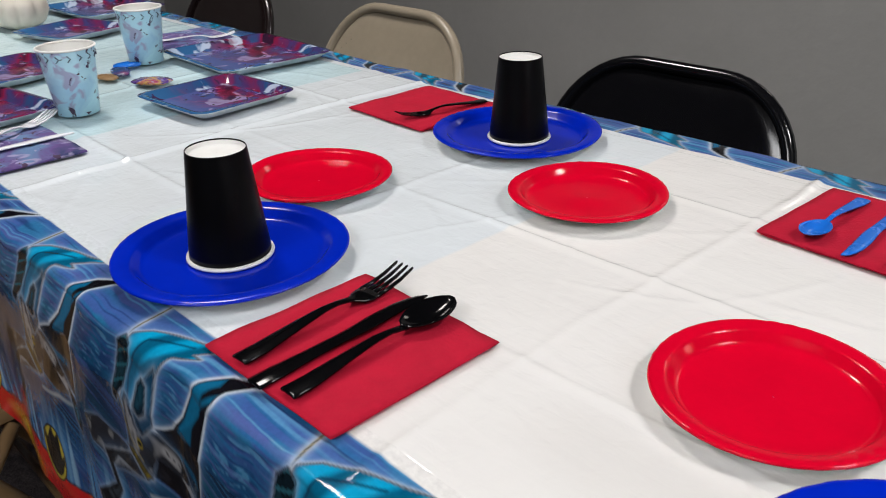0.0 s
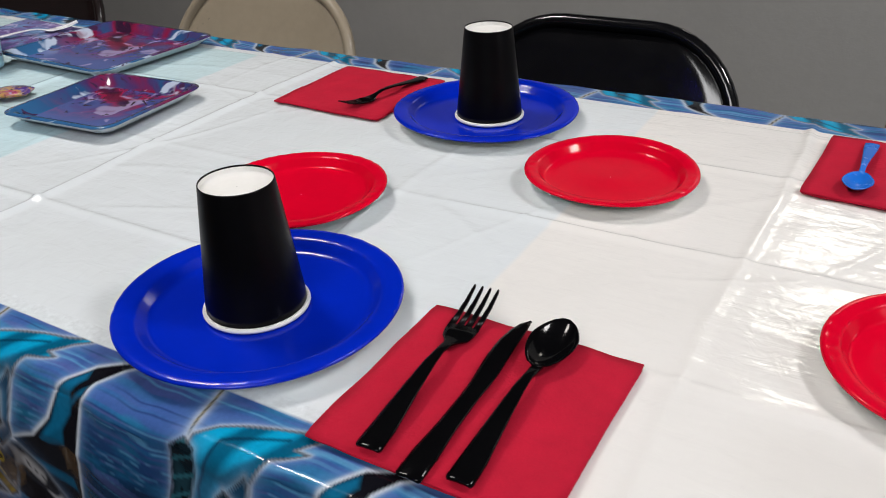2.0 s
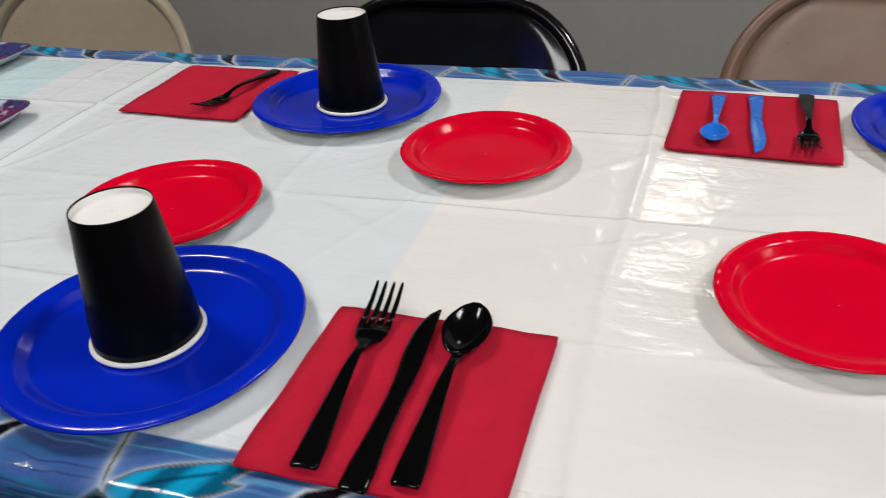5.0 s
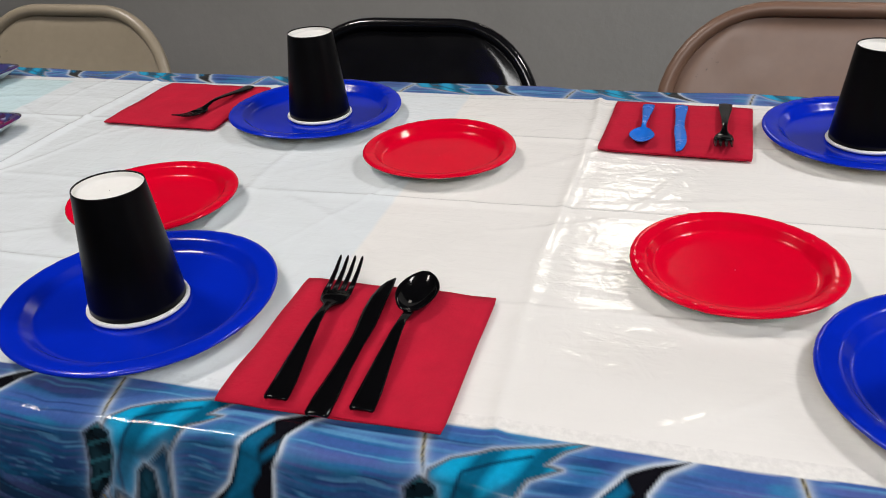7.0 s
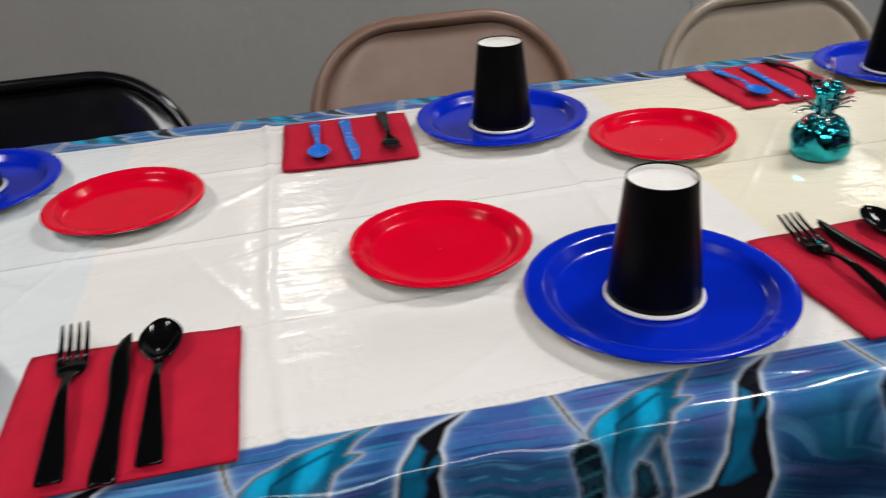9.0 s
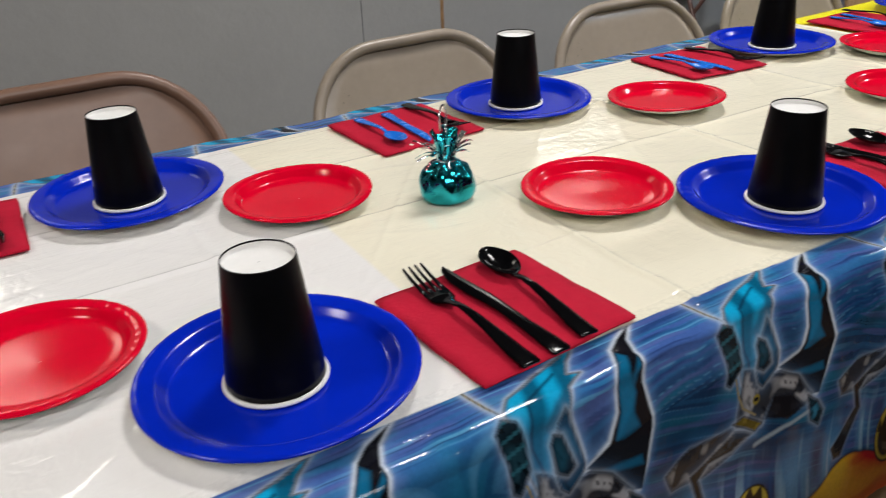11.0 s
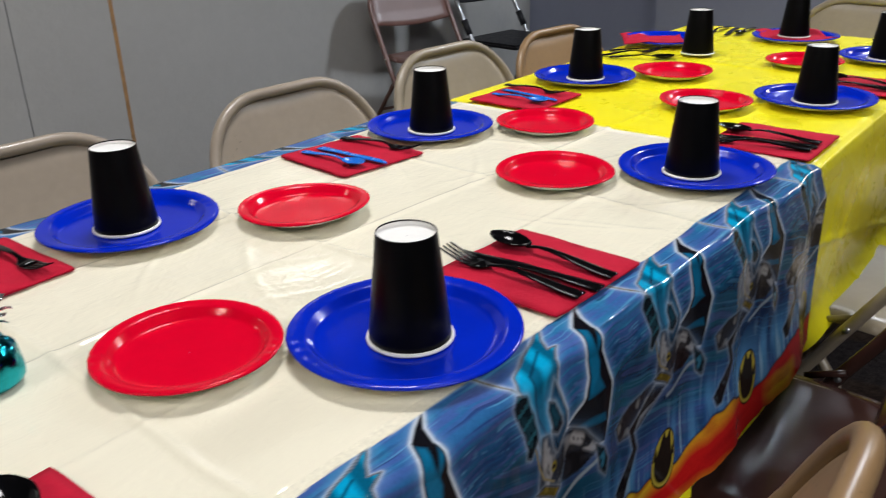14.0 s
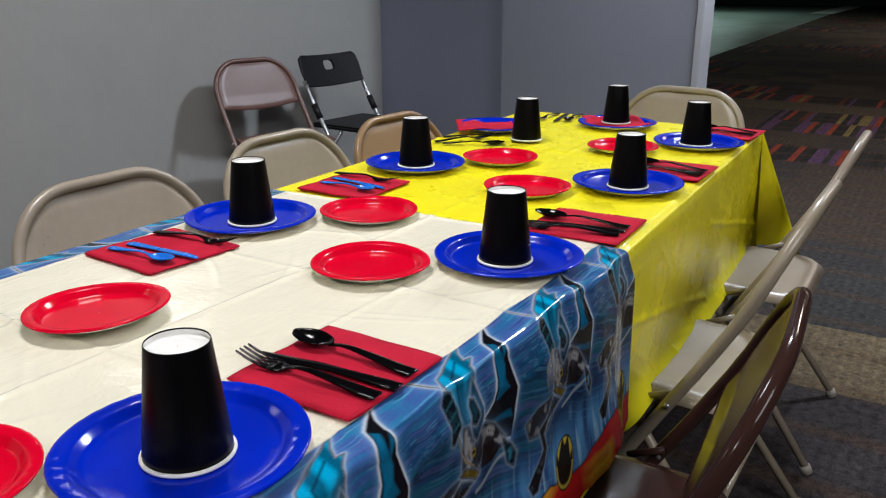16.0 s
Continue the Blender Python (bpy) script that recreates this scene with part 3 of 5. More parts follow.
def print_colours(x, v):
    """The border's print on arrays: x along the edge, v the way over the edge and down from the white middle."""
    u = (x + 0.2835) % PERIOD
    col = np.zeros((*x.shape, 3))

    def paint(mask, c):
        k = np.clip(mask, 0, 1)[..., None]
        col[:] = col * (1 - k) + np.broadcast_to(np.asarray(c), col.shape) * k

    # low: 0 on the table's top, rising to 1 just past its edge
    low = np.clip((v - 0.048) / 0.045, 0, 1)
    foot = np.clip((v - 0.19) / 0.05, 0, 1)
    bent = v - 0.30 * x * low
    streak = hash_noise(x * 5, bent * 230, 5)
    fine = hash_noise(x * 9, bent * 480, 8)
    block = hash_noise(x * 34, bent * 75, 7)
    paint(np.ones(x.shape), (0.050, 0.112, 0.335))
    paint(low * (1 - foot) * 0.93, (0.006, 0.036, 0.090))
    paint(np.clip(streak * 4.2 - 1.9, 0, 1) * (0.7 - 0.25 * low), (0.020, 0.15, 0.34))
    paint(np.clip(hash_noise(x * 11, bent * 60, 26) * 4 - 2.1, 0, 1) * low * (1 - foot) * 0.8, (0.008, 0.13, 0.20))
    paint(np.clip(block * 5 - 3.0, 0, 1) * (0.6 - 0.3 * low), (0.020, 0.20, 0.36))
    paint(np.clip(hash_noise(x * 14 + 3, bent * 140, 22) * 8 - 5.2, 0, 1) * 0.6, (0.10, 0.12, 0.34))
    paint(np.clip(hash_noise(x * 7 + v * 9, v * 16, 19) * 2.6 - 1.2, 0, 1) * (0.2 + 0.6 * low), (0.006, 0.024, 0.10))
    paint(np.clip(fine * 7 - 5.0, 0, 1) * (0.6 - 0.25 * low), (0.12, 0.36, 0.58))
    paint(np.clip(hash_noise(x * 6, bent * 400, 23) * 8 - 5.5, 0, 1) * (0.6 - 0.3 * low), (0.008, 0.02, 0.10))
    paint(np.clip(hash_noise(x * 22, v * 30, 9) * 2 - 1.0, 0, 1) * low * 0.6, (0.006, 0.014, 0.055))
    paint(foot * np.clip(hash_noise(x * 60, v * 9, 10) * 2 - 0.6, 0, 1) * 0.85, (0.09, 0.30, 0.58))
    paint(foot * np.clip(hash_noise(x * 170, v * 14, 24) * 5 - 3.2, 0, 1) * 0.7, (0.012, 0.07, 0.24))
    paint(foot * np.clip(hash_noise(x * 150, v * 11, 25) * 6 - 4.3, 0, 1) * 0.6, (0.34, 0.58, 0.76))

    # darken the ground once more from the edge down to the foot
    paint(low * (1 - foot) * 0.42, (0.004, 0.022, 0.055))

    def glow(d, w=0.0024, k=0.85):
        paint(np.exp(-((np.maximum(d, 0) / (w * 3.2)) ** 2)) * k * 0.42, (0.16, 0.32, 0.60))
        paint(np.exp(-((np.maximum(d, 0) / w) ** 2)) * k, (0.60, 0.65, 0.70))

    def edge(d, w=0.0013):
        paint(np.exp(-((d / w) ** 2)) * 0.8, (0.01, 0.012, 0.02))

    soft = 0.0017
    for shift in (0.0, -PERIOD, PERIOD):
        uu = u + shift
        d = near_line(ROPE, uu, v)
        glow(d, 0.0042, 0.6)
        paint(np.clip((0.0022 - d) / soft, 0, 1), (0.33, 0.29, 0.16))
        edge(d - 0.0002, 0.0005)
        d = inside(CAPE, uu, v)
        glow(d)
        shade = 0.5 + 0.5 * np.sin(uu * 190 + v * 70 + 2.0 * hash_noise(uu * 9, v * 9, 11))
        paint(np.clip(-d / soft, 0, 1), (0.003, 0.10, 0.19))
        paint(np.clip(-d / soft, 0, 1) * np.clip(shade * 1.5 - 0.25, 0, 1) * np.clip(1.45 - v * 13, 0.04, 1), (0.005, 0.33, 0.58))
        paint(np.clip(-inside(CAPE_FOLD, uu, v) / 0.004, 0, 1) * 0.8, (0.006, 0.075, 0.14))
        paint(np.clip((0.0023 - near_line([(0.075, 0.02), (0.035, 0.04), (0.026, 0.075), (0.036, 0.11)], uu, v)) / 0.0018, 0, 1) * 0.8, (0.004, 0.02, 0.05))
        edge(d)
        d = inside(WING, uu, v)
        glow(d)
        paint(np.clip(-d / soft, 0, 1), (0.006, 0.006, 0.009))
        for q in (WING_LIGHT, WING_GAP):
            paint(np.clip(-inside(q, uu, v) / 0.004, 0, 1), (0.006, 0.12, 0.24))
        d = inside([(0.070, 0.108), (0.100, 0.092), (0.118, 0.098), (0.142, 0.102), (0.140, 0.130), (0.134, 0.156), (0.112, 0.150), (0.084, 0.118)], uu, v)
        paint(np.clip(-d / soft, 0, 1), (0.006, 0.008, 0.012))
        for q in ([(0.082, 0.112), (0.134, 0.117), (0.138, 0.132), (0.100, 0.124)], [(0.100, 0.094), (0.128, 0.074), (0.133, 0.092), (0.112, 0.097)]):
            d = inside(q, uu, v)
            paint(np.clip(-d / 0.004, 0, 1), (0.005, 0.085, 0.17))
        body = hash_noise(uu * 75 + v * 30, v * 60 - uu * 30, 12)
        fine_body = hash_noise(uu * 210 - v * 130, v * 110 + uu * 90, 27)

        def muscle(q, dark, light, halo=0.28):
            d = inside(q, uu, v)
            glow(d, 0.003, halo)
            k = np.clip(-d / soft, 0, 1)
            paint(k, dark)
            paint(k * np.clip(body * 6 - 3.0, 0, 1) * np.clip(-d / 0.006, 0, 1), light)
            paint(k * np.clip(fine_body * 5 - 3.4, 0, 1) * 0.7, tuple(0.15 * c for c in dark))
            edge(d, 0.0009)

        muscle(THIGH, (0.018, 0.020, 0.026), (0.17, 0.17, 0.17), 0.2)
        muscle(LEG, (0.008, 0.009, 0.012), (0.035, 0.045, 0.055))
        muscle(TORSO, (0.022, 0.024, 0.030), (0.30, 0.30, 0.31))
        muscle(HOLLOW, (0.005, 0.005, 0.007), (0.012, 0.012, 0.016), 0.0)
        muscle(GLOVE, (0.006, 0.022, 0.035), (0.03, 0.16, 0.26))
        muscle(BELT, (0.10, 0.075, 0.012), (0.26, 0.20, 0.03), 0.2)
        muscle(FIST, (0.005, 0.012, 0.018), (0.010, 0.035, 0.05))
        k = np.clip(-inside(FIST, uu, v) / soft, 0, 1) * (v < 0.09)
        paint(k * np.clip(np.sin(v * 520 + uu * 150) * 4 - 2.6, 0, 1), (0.02, 0.09, 0.12))
        muscle(HOOD, (0.006, 0.04, 0.085), (0.008, 0.085, 0.16), 0.3)
        muscle(HEAD, (0.006, 0.016, 0.028), (0.01, 0.05, 0.08), 0.35)
        paint(np.clip((0.0055 - np.hypot(uu - 0.045, (v - 0.132) * 0.8)) / 0.0015, 0, 1), (0.22, 0.17, 0.02))
        paint(np.clip((0.0030 - np.hypot((uu - 0.045) * 0.7, v - 0.132)) / 0.0012, 0, 1), (0.01, 0.01, 0.01))
        d = near_line([(0.014, 0.098), (0.020, 0.120), (0.028, 0.136), (0.046, 0.150)], uu, v)
        paint(np.clip((0.0016 - d) / 0.0008, 0, 1), (0.24, 0.20, 0.11))
        d = near_line([(0.120, 0.172), (0.090, 0.176), (0.050, 0.186)], uu, v)
        paint(np.clip((0.004 - d) / 0.003, 0, 1) * 0.8, (0.30, 0.36, 0.40))
    rim = 0.282 + 0.010 * np.sin(x * 2 * math.pi / PERIOD + 0.8) + 0.012 * (hash_noise(x * 35, v * 0, 13) - 0.5)
    warm = hash_noise(x * 8.5, v * 22, 14)
    band = np.clip((v - rim) / 0.001, 0, 1)
    paint(band, (0.60, 0.012, 0.012))
    paint(band * np.clip(warm * 3.2 - 1.35, 0, 1) * np.clip(1.35 - (v - rim) * 9, 0, 1), (0.78, 0.50, 0.02))
    edge(v - rim, 0.0022)
    paint(band * np.clip(hash_noise(x * 20, v * 60, 28) * 4 - 2.6, 0, 1) * 0.5, (0.40, 0.006, 0.010))
    for shift in (0.0, -PERIOD, PERIOD):
        a, b = (u + shift - 0.048) * 0.94 + (v - 0.270) * 0.25, (v - 0.270) * 0.97 - (u + shift - 0.048) * 0.25
        e = np.hypot(a / 0.027, b / 0.040) - 1
        paint(np.clip(-e / 0.05, 0, 1), (0.01, 0.008, 0.005))
        paint(np.clip((-e - 0.07) / 0.05, 0, 1), (0.50, 0.40, 0.05))
        paint(np.clip((0.98 - np.hypot(a / 0.022, b / 0.034) - 0.16 * np.cos(a * 420) * (b < 0)) / 0.1, 0, 1), (0.012, 0.010, 0.008))
    white = np.clip((0.002 + 0.005 * (hash_noise(x * 14, v * 0, 15) - 0.5) - v) / 0.0008, 0, 1)
    zone = np.where(x[..., None] < 0.23, np.where(x[..., None] < -0.415, np.asarray((0.70, 0.745, 0.77)), np.asarray((0.79, 0.775, 0.75))), np.asarray((0.81, 0.765, 0.61)))
    paint(white, zone)
    return col


def over_seats(x, y, z, down, start, lean, gaps):
    """Where chairs are pushed in, the hem turns outward and lies on their seats."""
    s = np.linspace(0, 0.5, 1001)
    turn = np.clip((s - start) / 0.05, 0, 1)
    th = math.pi / 2 * (1 - turn) + lean * turn
    reach, fall = np.cumsum(np.cos(th)) * 0.0005, np.cumsum(np.sin(th)) * 0.0005
    m = np.clip((x - 0.33) / 0.12, 0, 1) * np.clip((2.66 - x) / 0.12, 0, 1)
    for gap in gaps:
        m = m * (1 - np.exp(-(((x - gap) / 0.065) ** 2)))
    return y - m * np.interp(down, s, reach), z + m * (down - np.interp(down, s, fall))


def border(name, x0, x1, y_in, way, drop, step, base, seed, flat=0.0):
    """A printed border: from the white middle out to the table's edge, round it and down. way: -1 to the near side, 1 to the far."""
    lead = 0.012
    edge_y = NEAR if way < 0 else FAR
    run = abs(edge_y - y_in)
    xs = np.arange(x0, x1 + step / 2, step)
    vs = np.arange(-lead, run + drop, step)
    x, v = np.meshgrid(xs, vs)
    r = 0.004 + 0.015 * hash_noise(x * 19, v * 0, seed + 9)
    y, z = np.zeros_like(x), np.zeros_like(x)
    bend = run - r * 0.3
    ve = v + (0.007 * (hash_noise(x * 15, v * 0, seed + 4) - 0.5) + 0.004 * (hash_noise(x * 48, v * 30, seed + 5) - 0.5)) * np.clip(v / 0.02, 0, 1)
    a = np.clip((ve - bend) / r, 0, math.pi / 2)
    down = np.maximum(ve - bend - r * math.pi / 2, 0)
    wave = hash_noise(x * 4.2, v * 1.5, seed) - 0.5 + 0.45 * (hash_noise(x * 13 + v * 3, v * 4, seed + 1) - 0.5)
    out = np.minimum(ve, bend) + r * np.sin(a) + base * np.clip(down * 30, 0, 1) + np.maximum(wave + 0.25, 0) * 0.024 * np.clip(down / 0.25, 0, 1) ** 0.8 + down * 0.02
    y = y_in + way * out
    z = TZ + 0.0025 - r * (1 - np.cos(a)) - down
    lift = np.clip(1 - v / np.maximum(bend, 0.01), 0, 1)
    z += cloth_height(x, y) * lift + 0.0045 * (hash_noise(x * 22, v * 30, seed + 2) - 0.33) * (down < 0.001) * (1 - lift)
    if way < 0:
        y, z = over_seats(x, y, z, down, 0.155, 1.42, (0.90, 1.49))
    x = x - down * 0.02 * np.clip((x - x1 + 0.35) / 0.35, 0, 1)
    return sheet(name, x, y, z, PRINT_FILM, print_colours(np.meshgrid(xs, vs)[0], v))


PX0, PX1 = -2.6, 1.463
Y_IN, Y_OUT = 0.351, 1.016
print_cloth = thing("printed_tablecloth", "white plastic tablecloth with a blue comic-style printed border", "tablecloth")
for x0, x1, step in ((-1.3, PX1, 0.003), (PX0, -1.3, 0.008)):
    gx, gy = np.meshgrid(np.append(np.arange(x0, x1 - step / 2, step), x1), np.linspace(Y_IN + 0.006, Y_OUT - 0.006, int(0.663 / step) + 1))
    part("cloth_middle", sheet("cloth_middle", gx, gy, TZ + 0.0025 + cloth_height(gx, gy) - 0.0016 * np.clip((np.maximum(Y_IN - gy, gy - Y_OUT) + 0.012) / 0.004, 0, 1), WHITE_FILM), print_cloth, "creased glossy white middle")
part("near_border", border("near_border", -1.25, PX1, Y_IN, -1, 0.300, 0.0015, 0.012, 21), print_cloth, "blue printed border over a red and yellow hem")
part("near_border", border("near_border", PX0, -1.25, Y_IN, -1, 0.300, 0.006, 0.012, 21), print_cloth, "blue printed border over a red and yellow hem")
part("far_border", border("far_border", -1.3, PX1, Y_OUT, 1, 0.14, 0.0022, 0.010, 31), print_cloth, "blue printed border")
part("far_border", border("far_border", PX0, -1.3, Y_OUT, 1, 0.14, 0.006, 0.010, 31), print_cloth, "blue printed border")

YX0, YX1 = 0.24, 2.725
yellow_cloth = thing("yellow_tablecloth", "plain bright yellow plastic tablecloth with packet creases", "tablecloth")


ASKEW = 0.028  # the last table is not quite in line


def yellow_wrap():
    """One profile across the table, swept along it: down, over the top and down."""
    r, drop = 0.012, 0.334
    s = np.arange(0, drop * 2 + (FAR - NEAR), 0.005)
    xs = np.arange(YX0, YX1 + 0.001, 0.005)
    x, v = np.meshgrid(xs, s)
    width = FAR - NEAR
    d1 = np.maximum(drop - v, 0)
    d2 = np.maximum(v - drop - width, 0)
    y = NEAR + np.clip(v - drop, 0, width)
    down = np.maximum(d1, d2)
    fold = hash_noise(x * 3.5 + down * 3, down * 3, 41) - 0.5 + 0.5 * (hash_noise(x * 10 - down * 9, down * 8, 42) - 0.5) + 0.16 * (hash_noise(x * 30 + down * 34, down * 12, 43) - 0.5) + 0.3 * np.exp(-(((down - 0.19 - 0.25 * (x % 0.7 - 0.3)) / 0.006) ** 2))
    rng = random.Random(29)
    for k in range(110):
        cx, cd, t = rng.uniform(YX0, YX1), rng.uniform(0.03, 0.4), rng.choice((0.7, -0.6, 1.2, -1.1, 0.1)) + rng.gauss(0, 0.2)
        p, q = (x - cx) * math.cos(t) + (down - cd) * math.sin(t), (down - cd) * math.cos(t) - (x - cx) * math.sin(t)
        fold = fold + rng.uniform(0.08, 0.26) * np.exp(-np.abs(q) / 0.006 - (p / rng.uniform(0.04, 0.13)) ** 2)
    side = np.where(d1 > 0, -1, 1)
    y = y + side * np.where(down > 0, 0.001 + 0.005 * np.clip(down / 0.02, 0, 1), 0) + side * np.where(side < 0, np.clip(fold, -0.10, np.where(x < PX1, -0.05, 1.0)), fold) * 0.017 * np.clip(down / 0.2, 0, 1)
    hi = np.where(x > PX1 + 0.03, 1.0, 0.0)
    z = TZ - down + np.where(down > 0, 0, cloth_height(x, y) * hi + 0.001)
    edge_d = np.minimum(np.abs(v - drop), np.abs(v - drop - width))
    z = z - np.where(down > 0, 0, 0.006 * np.exp(-((edge_d / 0.006) ** 2)))
    y = y + ASKEW * np.maximum(x - 1.46, 0)
    y0, z0 = over_seats(x, y, z, down, 0.262, 0.95, (0.90, 1.42))
    y, z = np.where(side < 0, y0, y), np.where(side < 0, z0, z)
    return sheet("cloth_body", x, y, z, YELLOW_FILM)


def yellow_end():
    y, d = np.meshgrid(np.arange(NEAR, FAR, 0.008), np.arange(0.0, 0.43, 0.008))
    fold = hash_noise(y * 6, d * 4, 51) - 0.5
    x = YX1 + 0.003 + d * 0.42 + fold * 0.05 * np.clip(d / 0.2, 0, 1)
    return sheet("cloth_end", x, y + ASKEW * (YX1 - 1.46), TZ + 0.001 - d, YELLOW_FILM)


part("cloth_body", yellow_wrap(), yellow_cloth)
part("cloth_end", yellow_end(), yellow_cloth)


def yellow_corner():
    """The cloth's corner: it hangs from the table's corner as a wide fold, longest in the middle."""
    th, t = np.meshgrid(np.radians(np.linspace(0, 90, 61)), np.linspace(0, 1, 61))
    length = np.minimum(0.334 / np.maximum(np.cos(th), 0.1), 0.430 / np.maximum(np.sin(th), 0.1))
    flare = np.radians(3.0 + 20.0 * np.sin(th) + 9.0 * np.sin(2 * th) + 4.0 * np.sin(5 * th))
    out = length * t * np.sin(flare) + 0.006
    x = YX1 + 0.002 + out * np.sin(th)
    y = NEAR + ASKEW * (YX1 - 1.46) - out * np.cos(th)
    return sheet("cloth_corner", x, y, TZ - 0.001 - length * t * np.cos(flare), YELLOW_FILM)


part("cloth_corner", yellow_corner(), yellow_cloth, "hanging corner fold")

# ---- tableware ----
ON = TZ + 0.0080


def plate_mesh(name, r, m):
    def flute(rr, z, a):
        k = max(0.0, min(1.0, (rr / r - 0.76) / 0.06))
        lobe = math.tanh(3 * math.sin(a * 38 + 1.2 * math.sin(3 * a))) * (0.55 + 0.45 * math.sin(5 * a + 1))
        return rr + 0.00006 * k * lobe, z + 0.00016 * k * lobe + 0.0011 * (rr / r) ** 4 * math.sin(2 * a + 0.6)

    top = [(0.0005, 0.0016), (r * 0.3, 0.0012), (r * 0.6, 0.0014), (r * 0.735, 0.0018), (r * 0.765, 0.0026), (r * 0.790, 0.0046), (r * 0.830, 0.0098), (r * 0.846, 0.0112), (r * 0.866, 0.0120), (r * 0.905, 0.0127), (r * 0.950, 0.0132), (r * 0.980, 0.0131), (r * 0.994, 0.0124), (r, 0.0112), (r * 0.997, 0.0104)]
    low = [(r * 0.985, 0.0112), (r * 0.955, 0.0118), (r * 0.905, 0.0113), (r * 0.860, 0.0102), (r * 0.825, 0.0070), (r * 0.78, 0.0020), (r * 0.75, 0.0006), (r * 0.3, 0.0002), (0.0005, 0.0002)]
    seg = 228
    v, f = lathe(top + low, seg, flute)
    slots = [1 if k // seg >= len(top) - 1 else 0 for k in range(len(f))]
    return mesh_of(name, v, f, [m, WHITE_PAPER], True, slots)


BLUE_R, RED_R = 0.1130, 0.0877
blue_mesh, red_mesh = plate_mesh("blue_plate", BLUE_R, BLUE_PAPER), plate_mesh("red_plate", RED_R, RED_PAPER)
blues = [(-0.557, 0.437), (-0.595, 0.897), (0.080, 0.445), (0.072, 0.906), (0.676, 0.440), (0.669, 0.919), (1.308, 0.435), (1.262, 0.917), (1.859, 0.440), (1.793, 0.918), (2.388, 0.434), (2.567, 0.717), (2.345, 0.998)]
reds = [(-0.659, 0.615), (-0.395, 0.786), (-0.079, 0.581), (0.236, 0.772), (0.526, 0.576), (0.842, 0.775), (1.400, 0.763), (1.168, 0.591), (1.715, 0.599), (1.946, 0.780), (2.226, 0.580)]
for k, (x, y) in enumerate(blues):
    ob = thing("dinner_plate", "round blue paper dinner plate with a raised rim", "plate", "blue plates", me=blue_mesh)
    ob.matrix_world = pose(x, y, ON, rz=k * 37)
for k, (x, y) in enumerate(reds):
    ob = thing("dessert_plate", "small round red paper plate with a raised rim", "plate", "red plates", me=red_mesh)
    tip = -2.3 if k == 5 else 0.0  # one plate is sprung up at its near side
    ob.matrix_world = pose(x, y, ON - RED_R * 0.75 * math.sin(math.radians(tip)) * 0.9, rx=tip) @ pose(0, 0, 0, rz=k * 53)


def black_cup():
    c = thing("paper_cup", "black paper cup upside down with a white rolled rim", "cup", "black cups")
    part("cup_wall", mesh_of("cup_wall", *lathe([(0.0376, 0.004), (0.0394, 0.004), (0.0391, 0.010), (0.0284, 0.1080), (0.0281, 0.1090), (0.0275, 0.1090), (0.0274, 0.1080), (0.0284, 0.1020)], 56), BLACK_PAPER), c)
    ring = [(0.0403 + 0.0021 * math.cos(a), 0.0023 + 0.0021 * math.sin(a)) for a in np.linspace(0, 2 * math.pi, 11)]
    part("rolled_rim", mesh_of("rolled_rim", *lathe(ring, 56), WHITE_PAPER), c, "white rolled rim")
    part("cup_base", mesh_of("cup_base", *lathe([(0.0274, 0.1077), (0.0278, 0.1042), (0.0266, 0.1034), (0.012, 0.1037), (0.0004, 0.1039)], 56), WHITE_PAPER), c, "white recessed base")
    return c


cups = [(-0.562, 0.437), (-0.589, 0.895), (0.076, 0.444), (0.069, 0.895), (0.675, 0.433), (0.663, 0.917), (1.297, 0.436), (1.255, 0.908), (1.846, 0.435), (1.790, 0.914), (2.380, 0.439), (2.586, 0.727)]
cup = black_cup()
cup.matrix_world = pose(2.223, 0.845, ON)
for k, (x, y) in enumerate(cups):
    copy_thing(cup, pose(x, y, ON + (0.0042 if k == 11 else 0.0018), rz=k * 41))


def napkin_plies(name, m, size=0.168, seed=0.0):
    plies = []
    for k, (lift, grow) in enumerate(((0.0, 0.0), (0.0007, -0.0008), (0.0014, -0.0002))):
        h = size / 2 + grow
        grid = []
        for i in range(17):
            row = []
            for j in range(17):
                x, y = -h + 2 * h * j / 16, -h + 2 * h * i / 16
                wob = 0.0020 * noise.noise((x * 40 + seed, y * 9, k))
                corner = max(0, abs(x) / h - 0.9) * max(0, abs(y) / h - 0.9) * 100
                z = lift + 0.0012 + 0.0014 * noise.noise((x * 28, y * 28, seed + k * 0.3)) - 0.0006 * (max(abs(x), abs(y)) / h) ** 6
                row.append((x * (1 - 0.012 * corner) + wob, y * (1 - 0.012 * corner) + wob * 0.6, z))
            grid.append(row)
        plies.append(mesh_of(name, *shell(grid, 0.0007), m))
    return plies


def lay_napkin(plies, label, group, m):
    ob = thing("napkin", label, "napkin", group, me=plies[0])
    for ply in plies[1:]:
        part("ply", ply, ob)
    ob.matrix_world = m


napkin_a, napkin_b = napkin_plies("napkin", NAPKIN, seed=1.0), napkin_plies("napkin", NAPKIN, seed=7.0)
napkins = [(-0.352, 0.419, 0), (-0.793, 0.914, -1), (0.284, 0.428, 3.2), (0.881, 0.428, -1.5), (1.543, 0.405, 1.5), (-0.133, 0.913, -3), (0.470, 0.929, 3), (1.068, 0.919, -4.5), (1.570, 0.923, 1), (2.060, 0.408, -1), (2.615, 0.412, -3)]
